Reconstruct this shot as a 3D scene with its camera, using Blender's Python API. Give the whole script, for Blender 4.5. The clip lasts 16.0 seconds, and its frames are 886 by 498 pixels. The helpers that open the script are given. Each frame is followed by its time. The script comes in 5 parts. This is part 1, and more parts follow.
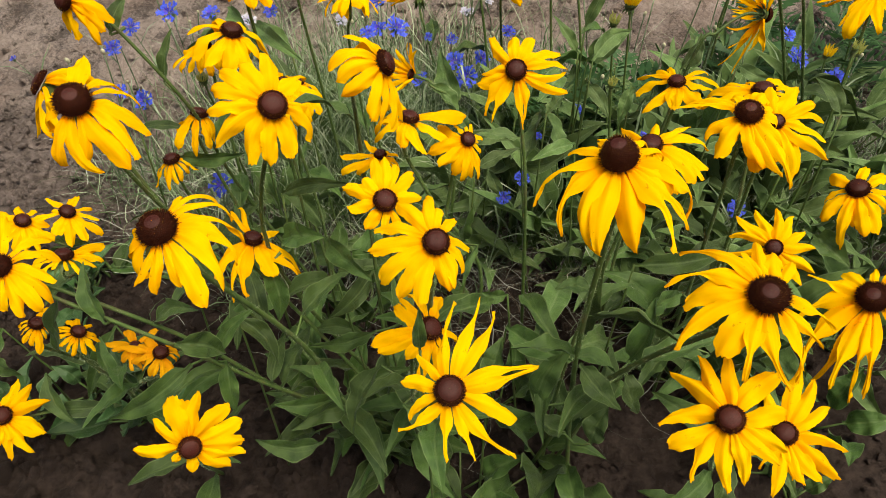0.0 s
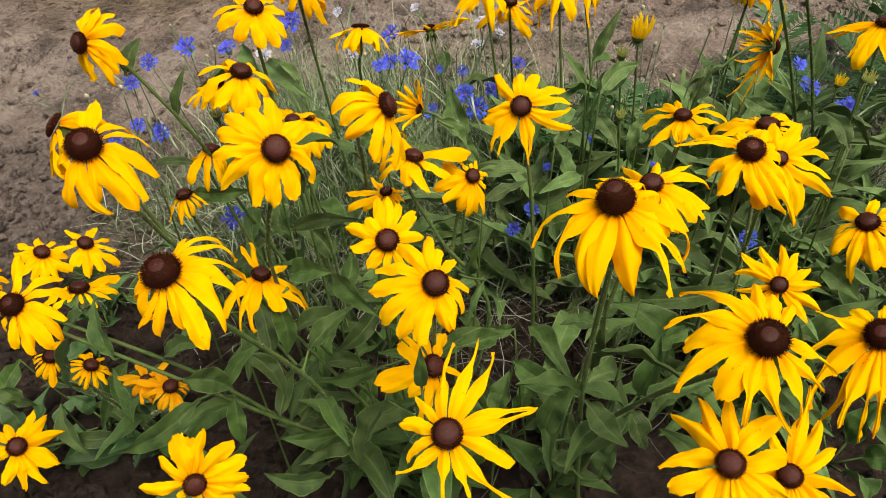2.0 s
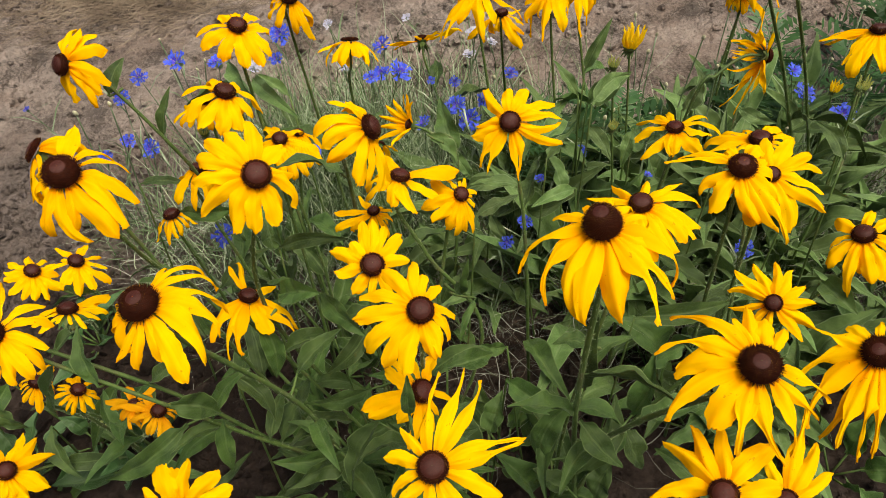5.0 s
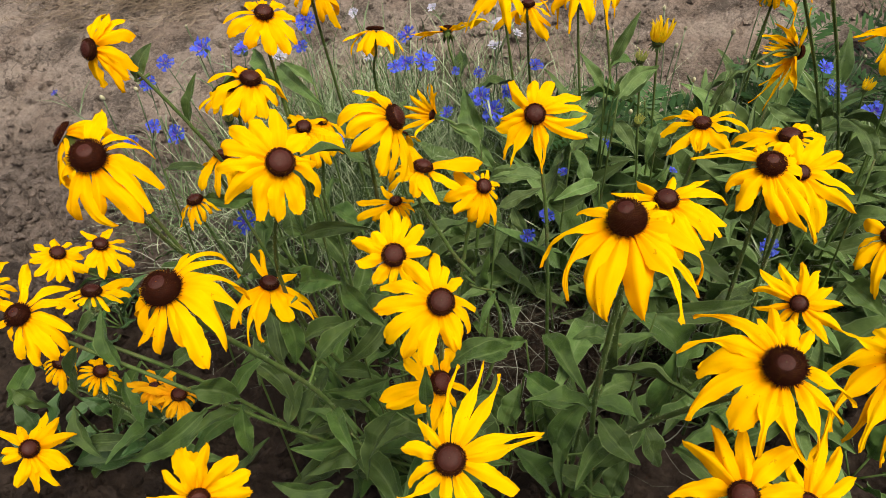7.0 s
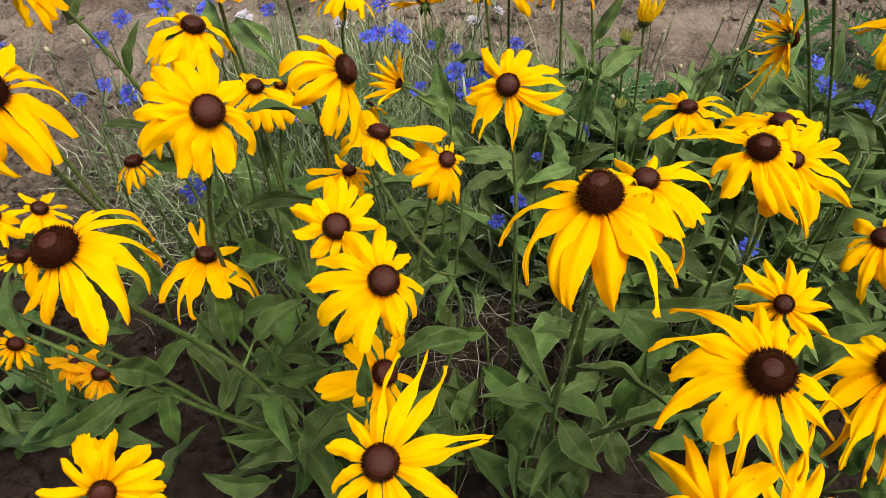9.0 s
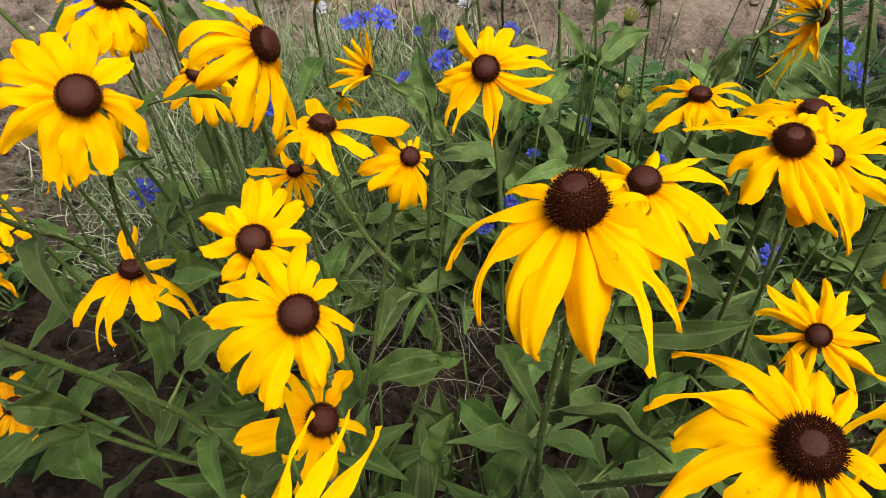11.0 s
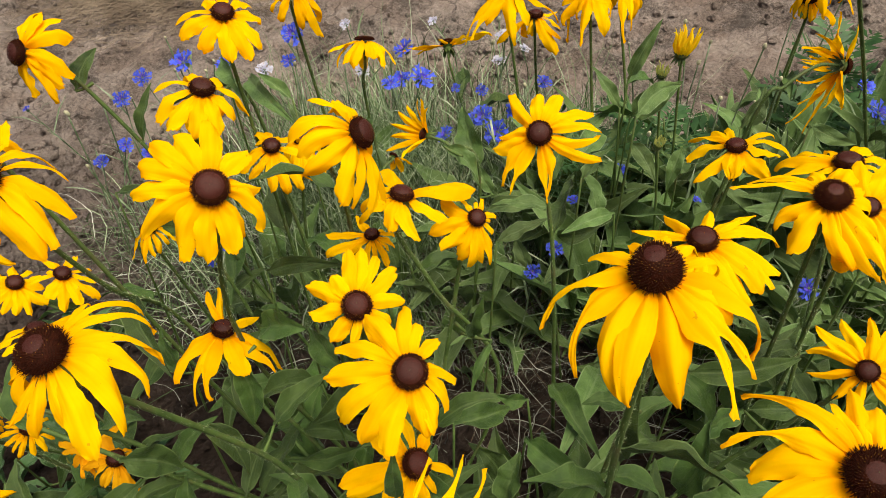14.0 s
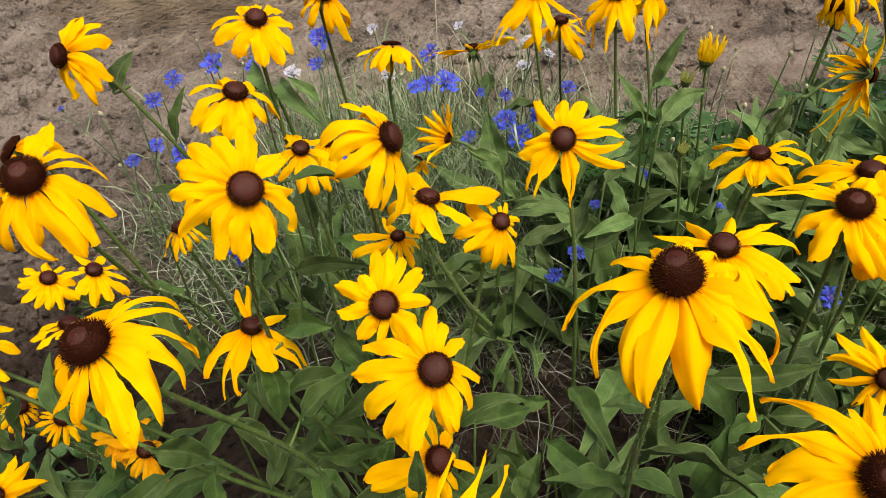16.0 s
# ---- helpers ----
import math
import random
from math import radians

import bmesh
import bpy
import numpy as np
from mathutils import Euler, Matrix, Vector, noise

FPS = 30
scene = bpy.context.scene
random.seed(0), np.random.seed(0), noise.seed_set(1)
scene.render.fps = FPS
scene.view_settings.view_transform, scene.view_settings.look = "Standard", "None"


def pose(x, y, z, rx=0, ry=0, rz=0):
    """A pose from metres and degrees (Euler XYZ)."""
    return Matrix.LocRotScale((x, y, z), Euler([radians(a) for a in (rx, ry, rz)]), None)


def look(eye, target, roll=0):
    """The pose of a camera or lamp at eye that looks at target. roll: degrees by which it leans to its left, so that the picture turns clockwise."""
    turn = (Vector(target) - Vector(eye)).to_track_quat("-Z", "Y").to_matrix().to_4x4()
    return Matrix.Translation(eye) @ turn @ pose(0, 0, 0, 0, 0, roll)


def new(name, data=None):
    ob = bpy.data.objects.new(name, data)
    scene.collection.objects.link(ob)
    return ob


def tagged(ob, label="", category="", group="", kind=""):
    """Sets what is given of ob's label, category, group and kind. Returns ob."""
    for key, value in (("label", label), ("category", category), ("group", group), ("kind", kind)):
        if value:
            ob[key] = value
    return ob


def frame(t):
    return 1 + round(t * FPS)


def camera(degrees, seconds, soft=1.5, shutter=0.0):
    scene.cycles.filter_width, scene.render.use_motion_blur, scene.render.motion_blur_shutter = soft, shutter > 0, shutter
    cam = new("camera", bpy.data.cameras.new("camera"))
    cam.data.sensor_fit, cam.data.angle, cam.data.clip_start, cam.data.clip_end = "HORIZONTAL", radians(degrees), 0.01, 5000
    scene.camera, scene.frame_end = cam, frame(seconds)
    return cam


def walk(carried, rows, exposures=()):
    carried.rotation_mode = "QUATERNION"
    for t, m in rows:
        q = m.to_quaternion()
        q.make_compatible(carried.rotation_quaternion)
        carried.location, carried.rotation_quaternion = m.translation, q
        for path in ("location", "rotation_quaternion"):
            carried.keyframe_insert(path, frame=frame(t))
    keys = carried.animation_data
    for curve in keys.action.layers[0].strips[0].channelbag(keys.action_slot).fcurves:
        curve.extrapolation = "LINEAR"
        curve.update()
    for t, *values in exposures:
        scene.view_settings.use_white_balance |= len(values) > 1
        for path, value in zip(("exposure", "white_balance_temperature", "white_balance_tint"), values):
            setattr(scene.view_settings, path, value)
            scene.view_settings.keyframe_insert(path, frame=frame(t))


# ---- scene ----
cam = camera(63.30, 16.0, soft=0.9)
PATH = [
    (0, (0.0286, 0.1238, 0.9982), (-0.0004, 0.7976, 0.2599), -2.46),
    (0.5, (0.0268, 0.1306, 1.0065), (-0.0213, 0.8128, 0.2769), -2.82),
    (1, (0.0405, 0.1397, 1.0104), (-0.0141, 0.8236, 0.2830), -3.55),
    (1.5, (0.0409, 0.1353, 1.0088), (-0.0268, 0.8208, 0.2839), -3.62),
    (2, (0.0443, 0.1314, 1.0112), (-0.0121, 0.8266, 0.2946), -4.17),
    (2.5, (0.0424, 0.1321, 1.0096), (-0.0123, 0.8270, 0.2926), -3.73),
    (3, (0.0423, 0.1328, 1.0101), (-0.0101, 0.8312, 0.2963), -4.01),
    (3.5, (0.0442, 0.1365, 1.0102), (-0.0084, 0.8329, 0.2945), -4.35),
    (4, (0.0491, 0.1424, 1.0122), (-0.0080, 0.8382, 0.2963), -4.64),
    (4.2, (0.0520, 0.1456, 1.0143), (-0.0022, 0.8460, 0.3026), -4.75),
    (6.3, (0.0575, 0.1555, 1.0129), (-0.0094, 0.8460, 0.2927), -5.46),
    (6.5, (0.0548, 0.1564, 1.0123), (-0.0163, 0.8458, 0.2914), -5.00),
    (7, (0.0542, 0.1539, 1.0130), (-0.0306, 0.8421, 0.2925), -5.34),
    (7.5, (0.0465, 0.1555, 1.0131), (-0.0415, 0.8450, 0.2942), -4.98),
    (8, (0.0521, 0.1657, 1.0032), (-0.0102, 0.8507, 0.2773), -2.28),
    (8.5, (0.0573, 0.1713, 0.9948), (-0.0143, 0.8540, 0.2675), -1.86),
    (9, (0.0686, 0.1927, 0.9547), (0.0164, 0.8749, 0.2254), -0.52),
    (9.2, (0.0710, 0.2111, 0.9350), (0.0150, 0.8915, 0.2042), -0.69),
    (11.3, (0.1035, 0.2786, 0.8850), (0.0245, 0.9564, 0.1540), -2.28),
    (11.5, (0.0921, 0.2747, 0.8856), (0.0008, 0.9536, 0.1571), -2.80),
    (12, (0.0735, 0.2578, 0.8999), (-0.0150, 0.9540, 0.1875), -2.66),
    (12.5, (0.0573, 0.2522, 0.9135), (-0.0408, 0.9418, 0.1961), -5.59),
    (13, (0.0593, 0.2520, 0.9186), (-0.0384, 0.9422, 0.2017), -5.88),
    (13.5, (0.0603, 0.2515, 0.9288), (-0.0345, 0.9565, 0.2259), -4.98),
    (14, (0.0662, 0.2510, 0.9360), (-0.0334, 0.9616, 0.2395), -5.33),
    (14.5, (0.0646, 0.2482, 0.9374), (-0.0604, 0.9529, 0.2390), -6.44),
    (15, (0.0638, 0.2383, 0.9464), (-0.0579, 0.9512, 0.2557), -4.83),
    (15.5, (0.0627, 0.2416, 0.9421), (-0.0552, 0.9504, 0.2466), -4.65),
    (16, (0.0641, 0.2413, 0.9449), (-0.0636, 0.9519, 0.2530), -6.01),
]
walk(cam, [(t, look(eye, target, roll)) for t, eye, target, roll in PATH])

# ---- world and light: a bright overcast day ----
world = bpy.data.worlds.new("overcast_sky")
scene.world = world
world.use_nodes = True
wn = world.node_tree
sky = wn.nodes.new("ShaderNodeTexSky")
sky.sky_type = "NISHITA"
sky.sun_disc = False
sky.sun_elevation = radians(69)
sky.sun_rotation = radians(128)
sky.air_density, sky.dust_density, sky.ozone_density = 1.0, 6.0, 1.0
wn.nodes["Background"].inputs["Strength"].default_value = 0.03
wn.links.new(sky.outputs["Color"], wn.nodes["Background"].inputs["Color"])
sun_data = bpy.data.lights.new("sun", "SUN")
sun_data.energy, sun_data.angle, sun_data.color = 1.5, radians(48), (1.0, 0.945, 0.76)
sun = new("sun", sun_data)
sun.matrix_world = look((0.9, -0.4, 3.0), (0, 0.3, 0))
scene.view_settings.exposure = 1.83


# ---- materials ----
def nodes_of(name):
    m = bpy.data.materials.new(name)
    m.use_nodes = True
    t = m.node_tree
    return m, t, t.nodes["Principled BSDF"]


def add(t, kind, **inputs):
    n = t.nodes.new(kind)
    for key, value in inputs.items():
        n.inputs[key.replace("_", " ")].default_value = value
    return n


def ramp(t, source, stops):
    r = t.nodes.new("ShaderNodeValToRGB")
    el = r.color_ramp.elements
    while len(el) < len(stops):
        el.new(0.5)
    for e, (p, c) in zip(el, stops):
        e.position, e.color = p, (*c, 1)
    t.links.new(source, r.inputs["Fac"])
    return r.outputs["Color"]


def mixed(t, fac, a, b, mode="MIX"):
    m = t.nodes.new("ShaderNodeMix")
    m.data_type, m.blend_type = "RGBA", mode
    for sock, v in ((m.inputs[0], fac), (m.inputs[6], a), (m.inputs[7], b)):
        if isinstance(v, bpy.types.NodeSocket):
            t.links.new(v, sock)
        elif isinstance(v, (int, float)):
            sock.default_value = v
        else:
            sock.default_value = (*v, 1)
    return m.outputs[2]


def maths(t, op, a, b=0.0):
    m = t.nodes.new("ShaderNodeMath")
    m.operation = op
    for sock, v in zip(m.inputs, (a, b)):
        if isinstance(v, bpy.types.NodeSocket):
            t.links.new(v, sock)
        else:
            sock.default_value = v
    return m.outputs[0]


def bump(t, b, height, strength, distance):
    n = t.nodes.new("ShaderNodeBump")
    n.inputs["Strength"].default_value, n.inputs["Distance"].default_value = strength, distance
    t.links.new(height, n.inputs["Height"])
    t.links.new(n.outputs["Normal"], b.inputs["Normal"])


def noise_of(t, scale, detail=4, rough=0.55, coords="Object"):
    c = t.nodes.new("ShaderNodeTexCoord")
    n = add(t, "ShaderNodeTexNoise", Scale=scale, Detail=detail, Roughness=rough)
    t.links.new(c.outputs[coords], n.inputs["Vector"])
    return n.outputs["Fac"]


def thin(t, b, colour, share):
    """Lets part of the light through a petal or a leaf."""
    tr = t.nodes.new("ShaderNodeBsdfTranslucent")
    t.links.new(colour, tr.inputs["Color"])
    mx = t.nodes.new("ShaderNodeMixShader")
    mx.inputs[0].default_value = share
    t.links.new(b.outputs[0], mx.inputs[1])
    t.links.new(tr.outputs[0], mx.inputs[2])
    t.links.new(mx.outputs[0], t.nodes["Material Output"].inputs["Surface"])


def uv_axes(t):
    u = t.nodes.new("ShaderNodeUVMap")
    s = t.nodes.new("ShaderNodeSeparateXYZ")
    t.links.new(u.outputs[0], s.inputs[0])
    return s.outputs[0], s.outputs[1]


def petal_material(name, base, tip, old):
    m, t, b = nodes_of(name)
    along, across = uv_axes(t)
    body = ramp(t, along, [(0.0, base), (0.35, tip), (0.93, tip), (1.0, old)])
    info = t.nodes.new("ShaderNodeObjectInfo")
    hue = add(t, "ShaderNodeHueSaturation")
    t.links.new(maths(t, "ADD", maths(t, "MULTIPLY", info.outputs["Random"], 0.014), 0.493), hue.inputs["Hue"])
    t.links.new(maths(t, "ADD", maths(t, "MULTIPLY", noise_of(t, 60, 3), 0.24), 0.9), hue.inputs["Value"])
    t.links.new(body, hue.inputs["Color"])
    veins = maths(t, "SINE", maths(t, "MULTIPLY", across, 42.0))
    streak = mixed(t, maths(t, "MULTIPLY", maths(t, "ADD", veins, 1.0), 0.03), hue.outputs["Color"], base)
    spots = maths(t, "GREATER_THAN", noise_of(t, 210, 2), 0.735)
    streak = mixed(t, maths(t, "MULTIPLY", spots, 0.45), streak, (0.35, 0.14, 0.01))
    t.links.new(streak, b.inputs["Base Color"])
    b.inputs["Roughness"].default_value = 0.7
    b.inputs["Specular IOR Level"].default_value = 0.0
    bump(t, b, maths(t, "ADD", maths(t, "MULTIPLY", veins, 0.5), noise_of(t, 220, 2)), 0.2, 0.0004)
    thin(t, b, streak, 0.36)
    return m


PETAL = petal_material("yellow_petal", (0.90, 0.35, 0.001), (0.96, 0.512, 0.001), (0.82, 0.38, 0.004))
PETAL_BUD = petal_material("bud_petal", (0.74, 0.56, 0.02), (0.95, 0.67, 0.012), (0.88, 0.55, 0.015))
PETAL_GREEN = petal_material("closed_bud_petal", (0.25, 0.32, 0.06), (0.55, 0.55, 0.16), (0.74, 0.66, 0.28))
PETAL_OLD = petal_material("orange_petal", (0.75, 0.27, 0.004), (0.85, 0.40, 0.006), (0.45, 0.16, 0.02))


def plain_material(name, colours, scale, rough, relief=0.3, size=0.001, spec=0.4, share=0.0, detail=4):
    m, t, b = nodes_of(name)
    f = noise_of(t, scale, detail)
    info = t.nodes.new("ShaderNodeObjectInfo")
    shade = add(t, "ShaderNodeHueSaturation")
    t.links.new(maths(t, "ADD", maths(t, "MULTIPLY", info.outputs["Random"], 0.4), 0.8), shade.inputs["Value"])
    n = len(colours)
    t.links.new(ramp(t, f, [(0.3 + 0.4 * i / max(1, n - 1), c) for i, c in enumerate(colours)]), shade.inputs["Color"])
    t.links.new(shade.outputs["Color"], b.inputs["Base Color"])
    b.inputs["Roughness"].default_value = rough
    b.inputs["Specular IOR Level"].default_value = spec
    bump(t, b, noise_of(t, scale * 4, 3), relief, size)
    if share:
        thin(t, b, shade.outputs["Color"], share)
    return m


CONE = plain_material("cone_brown", [(0.016, 0.004, 0.002), (0.046, 0.011, 0.0045)], 400, 0.7, 0.4, 0.0006, 0.06)
CONE_TOP = plain_material("cone_top_brown", [(0.034, 0.008, 0.0048), (0.062, 0.0145, 0.0095)], 900, 0.32, 0.6, 0.0005, 0.17)
POLLEN = plain_material("pollen_yellow", [(0.24, 0.10, 0.008), (0.55, 0.27, 0.025)], 900, 0.8)
STEM = plain_material("stem_green", [(0.038, 0.068, 0.014), (0.080, 0.130, 0.030), (0.095, 0.098, 0.036)], 45, 0.6, 0.4, 0.0008, 0.3)
HAIR = plain_material("pale_hair", [(0.2, 0.27, 0.11), (0.36, 0.42, 0.24)], 60, 0.7)
BLUE = plain_material("cornflower_blue", [(0.035, 0.06, 0.50), (0.105, 0.155, 0.78)], 120, 0.6, 0.2, 0.0005, 0.2, 0.3)
VIOLET = plain_material("cornflower_violet", [(0.055, 0.03, 0.38), (0.10, 0.06, 0.55)], 120, 0.6)
PALE = plain_material("faded_bloom", [(0.42, 0.42, 0.6), (0.62, 0.6, 0.66)], 80, 0.7, 0.2, 0.0005, 0.2, 0.2)
GREY_GREEN = plain_material("grey_green_blade", [(0.035, 0.062, 0.022), (0.165, 0.222, 0.115), (0.44, 0.485, 0.36)], 22, 0.6, 0.2, 0.0005, 0.25, 0.2)
FERN = plain_material("fern_green", [(0.02, 0.058, 0.016), (0.055, 0.12, 0.036)], 30, 0.5, 0.2, 0.0005, 0.3, 0.2)


def blade_material(name, stops, share):
    """Narrow blades, each with a colour of its own."""
    m, t, b = nodes_of(name)
    geo = t.nodes.new("ShaderNodeNewGeometry")
    own = ramp(t, geo.outputs["Random Per Island"], stops)
    col = mixed(t, 0.5, own, ramp(t, noise_of(t, 60, 3), [(0.3, (0.5, 0.5, 0.5)), (0.7, (1.0, 1.0, 1.0))]), "MULTIPLY")
    t.links.new(col, b.inputs["Base Color"])
    b.inputs["Roughness"].default_value = 0.55
    b.inputs["Specular IOR Level"].default_value = 0.3
    thin(t, b, col, share)
    return m


BLADE = blade_material("cornflower_blade", [(0.0, (0.045, 0.085, 0.025)), (0.4, (0.15, 0.22, 0.09)), (0.75, (0.33, 0.42, 0.23)), (1.0, (0.60, 0.65, 0.47))], 0.2)
SILVER = blade_material("withered_grey", [(0.0, (0.05, 0.045, 0.03)), (0.5, (0.24, 0.24, 0.19)), (1.0, (0.58, 0.57, 0.50))], 0.1)
STRAW = plain_material("dry_straw", [(0.06, 0.042, 0.03), (0.13, 0.096, 0.068), (0.235, 0.182, 0.134)], 9, 0.8, 0.2, 0.0005, 0.2)
BUD = plain_material("pale_bud", [(0.30, 0.30, 0.17), (0.5, 0.45, 0.32)], 150, 0.7, 0.4, 0.0008)


def leaf_material(name, dark, light, vein, rough):
    m, t, b = nodes_of(name)
    along, across = uv_axes(t)
    body = ramp(t, noise_of(t, 45, 6, 0.65), [(0.22, dark), (0.68, light)])
    info = t.nodes.new("ShaderNodeObjectInfo")
    shade = add(t, "ShaderNodeHueSaturation")
    t.links.new(maths(t, "ADD", maths(t, "MULTIPLY", info.outputs["Random"], 0.02), 0.49), shade.inputs["Hue"])
    t.links.new(maths(t, "ADD", maths(t, "MULTIPLY", info.outputs["Random"], 0.6), 0.74), shade.inputs["Value"])
    t.links.new(body, shade.inputs["Color"])
    off = maths(t, "ABSOLUTE", maths(t, "SUBTRACT", across, 0.5))
    mid = maths(t, "LESS_THAN", off, 0.035)
    side = maths(t, "LESS_THAN", maths(t, "ABSOLUTE", maths(t, "SUBTRACT", off, maths(t, "MULTIPLY", maths(t, "SUBTRACT", 0.9, along), 0.30))), 0.018)
    rim = maths(t, "GREATER_THAN", off, 0.468)
    line = maths(t, "MAXIMUM", maths(t, "MULTIPLY", rim, 0.6), maths(t, "MAXIMUM", maths(t, "MULTIPLY", mid, 0.32), maths(t, "MULTIPLY", side, 0.12)))
    col = mixed(t, line, shade.outputs["Color"], vein)
    t.links.new(col, b.inputs["Base Color"])
    b.inputs["Roughness"].default_value = rough
    b.inputs["Specular IOR Level"].default_value = 0.34
    b.inputs["Sheen Weight"].default_value = 0.07
    b.inputs["Sheen Roughness"].default_value = 0.45
    b.inputs["Sheen Tint"].default_value = (0.72, 0.9, 0.74, 1)
    bump(t, b, maths(t, "ADD", maths(t, "MULTIPLY", line, -1.2), noise_of(t, 260, 6, 0.7)), 0.8, 0.002)
    thin(t, b, col, 0.12)
    return m


LEAF = leaf_material("rough_leaf", (0.015, 0.037, 0.0055), (0.066, 0.115, 0.021), (0.15, 0.21, 0.07), 0.5)
LEAF_PALE = leaf_material("narrow_leaf", (0.036, 0.072, 0.014), (0.118, 0.182, 0.05), (0.22, 0.29, 0.14), 0.55)
LEAF_GLOSSY = leaf_material("glossy_leaf", (0.03, 0.075, 0.022), (0.06, 0.12, 0.035), (0.14, 0.2, 0.09), 0.34)


def soil_material(name, low, high, dry):
    m, t, b = nodes_of(name)
    geo = t.nodes.new("ShaderNodeNewGeometry")
    sep = t.nodes.new("ShaderNodeSeparateXYZ")
    t.links.new(geo.outputs["Position"], sep.inputs[0])
    fine = ramp(t, noise_of(t, 40, 5, 0.62), [(0.36, tuple(0.5 * a + 0.3 * c for a, c in zip(low, high))), (0.64, tuple(0.85 * c for c in high))])
    patch = noise_of(t, 2.2, 5)
    reach = maths(t, "ADD", maths(t, "SUBTRACT", sep.outputs[1], 1.22), maths(t, "MULTIPLY", maths(t, "SUBTRACT", patch, 0.5), 0.7))
    path = maths(t, "MINIMUM", maths(t, "MAXIMUM", maths(t, "MULTIPLY", reach, 3.0), 0.0), 1.0)
    grain = maths(t, "ADD", maths(t, "MULTIPLY", noise_of(t, 9, 6, 0.65), 0.55), maths(t, "MULTIPLY", noise_of(t, 150, 6, 0.8), 0.45))
    pale = ramp(t, grain, [(0.42, tuple(c * 0.42 for c in dry)), (0.5, dry), (0.59, tuple(c * 1.3 for c in dry))])
    # Bed soil: moist tone, deepened in the colour for shade under the plants.
    wet_shade = maths(t, "ADD", maths(t, "MULTIPLY", maths(t, "SUBTRACT", 1.06, sep.outputs[1]), 5.0), maths(t, "SUBTRACT", patch, 0.3))
    wet_shade = maths(t, "MINIMUM", maths(t, "MAXIMUM", wet_shade, 0.0), 1.0)
    moist_shaded = mixed(t, wet_shade, fine, mixed(t, 1.0, fine, (0.28, 0.245, 0.225), "MULTIPLY"))
    crack = add(t, "ShaderNodeTexVoronoi", Scale=13.0)
    crack.feature = "DISTANCE_TO_EDGE"
    warp = t.nodes.new("ShaderNodeVectorMath")
    wob = add(t, "ShaderNodeTexNoise", Scale=8.0, Detail=5.0)
    t.links.new(geo.outputs["Position"], warp.inputs[0])
    t.links.new(wob.outputs["Color"], warp.inputs[1])
    t.links.new(warp.outputs[0], crack.inputs["Vector"])
    gap = maths(t, "MULTIPLY", maths(t, "LESS_THAN", crack.outputs["Distance"], 0.028), maths(t, "GREATER_THAN", noise_of(t, 3.1, 3), 0.56))
    damp = ramp(t, noise_of(t, 5.5, 6, 0.7), [(0.44, (0.55, 0.47, 0.42)), (0.54, (1.0, 1.0, 1.0))])
    pale = mixed(t, maths(t, "MULTIPLY", gap, 0.4), mixed(t, 0.5, pale, damp, "MULTIPLY"), low)
    t.links.new(mixed(t, path, moist_shaded, pale), b.inputs["Base Color"])
    b.inputs["Roughness"].default_value = 0.92
    b.inputs["Specular IOR Level"].default_value = 0.15
    v = add(t, "ShaderNodeTexVoronoi", Scale=70.0)
    t.links.new(t.nodes.new("ShaderNodeTexCoord").outputs["Object"], v.inputs["Vector"])
    bump(t, b, maths(t, "ADD", noise_of(t, 55, 8, 0.8), maths(t, "ADD", maths(t, "MULTIPLY", v.outputs["Distance"], 0.5), maths(t, "MULTIPLY", maths(t, "MULTIPLY", gap, path), -0.3))), 1.0, 0.03)
    return m


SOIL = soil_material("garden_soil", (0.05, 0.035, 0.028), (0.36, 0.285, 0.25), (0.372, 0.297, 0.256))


# ---- building helpers ----
def smooth_mesh(name, verts, faces, mats, index=None, uvs=None, flat=False):
    me = bpy.data.meshes.new(name)
    me.from_pydata(verts, [], faces)
    for m in mats:
        me.materials.append(m)
    if index is not None:
        me.polygons.foreach_set("material_index", index)
    if not flat:
        me.polygons.foreach_set("use_smooth", [True] * len(faces))
    if uvs is not None:
        layer = me.uv_layers.new(name="UVMap")
        flat_uv = []
        for f in faces:
            for v in f:
                flat_uv.extend(uvs[v])
        layer.data.foreach_set("uv", flat_uv)
    me.update()
    return me


def part(name, me, parent, label="", m=None):
    ob = new(name, me)
    ob.parent = parent
    if m is not None:
        ob.matrix_local = m
    if label:
        tagged(ob, label)
    return ob


def ground_z(x, y):
    """Height of the soil: a dug bed, a low bank and a trodden path that rises gently behind it."""
    z = 0.005 + 0.11 * (y - 0.7) if y > 0.7 else 0.005 + 0.03 * (y - 0.7)
    if y > 3:
        z = 0.258 + 0.03 * (min(y, 20) - 3)
    z += 0.02 * noise.noise((x * 1.7, y * 1.7, 3.0))
    if not (-1.92 < x < 1.62 and 0.33 < y < 2.82):
        return z - 0.012
    rough = max(0.0, min(1.0, (1.36 + 0.1 * noise.noise((x * 3, 0, 8)) - y) * 8))
    n1 = noise.noise((x * 16, y * 16, 0.0))
    n2 = noise.noise((x * 45, y * 45, 5.0))
    lump = 1 - noise.voronoi((x * 26, y * 26, 1.0))[0][0]
    crumb = 1 - noise.voronoi((x * 60, y * 60, 4.0))[0][0]
    wild = max(0.0, min(1.0, 0.6 + 1.4 * noise.noise((x * 2.3, y * 2.3, 9.0))))
    dug = 0.016 * abs(n1) + 0.008 * n2 + 0.036 * lump * wild + 0.018 * crumb
    trod = 0.014 * n1 + 0.009 * n2 + 0.016 * lump * wild + 0.013 * crumb * wild
    return z + rough * dug + (1 - rough) * trod - 0.02


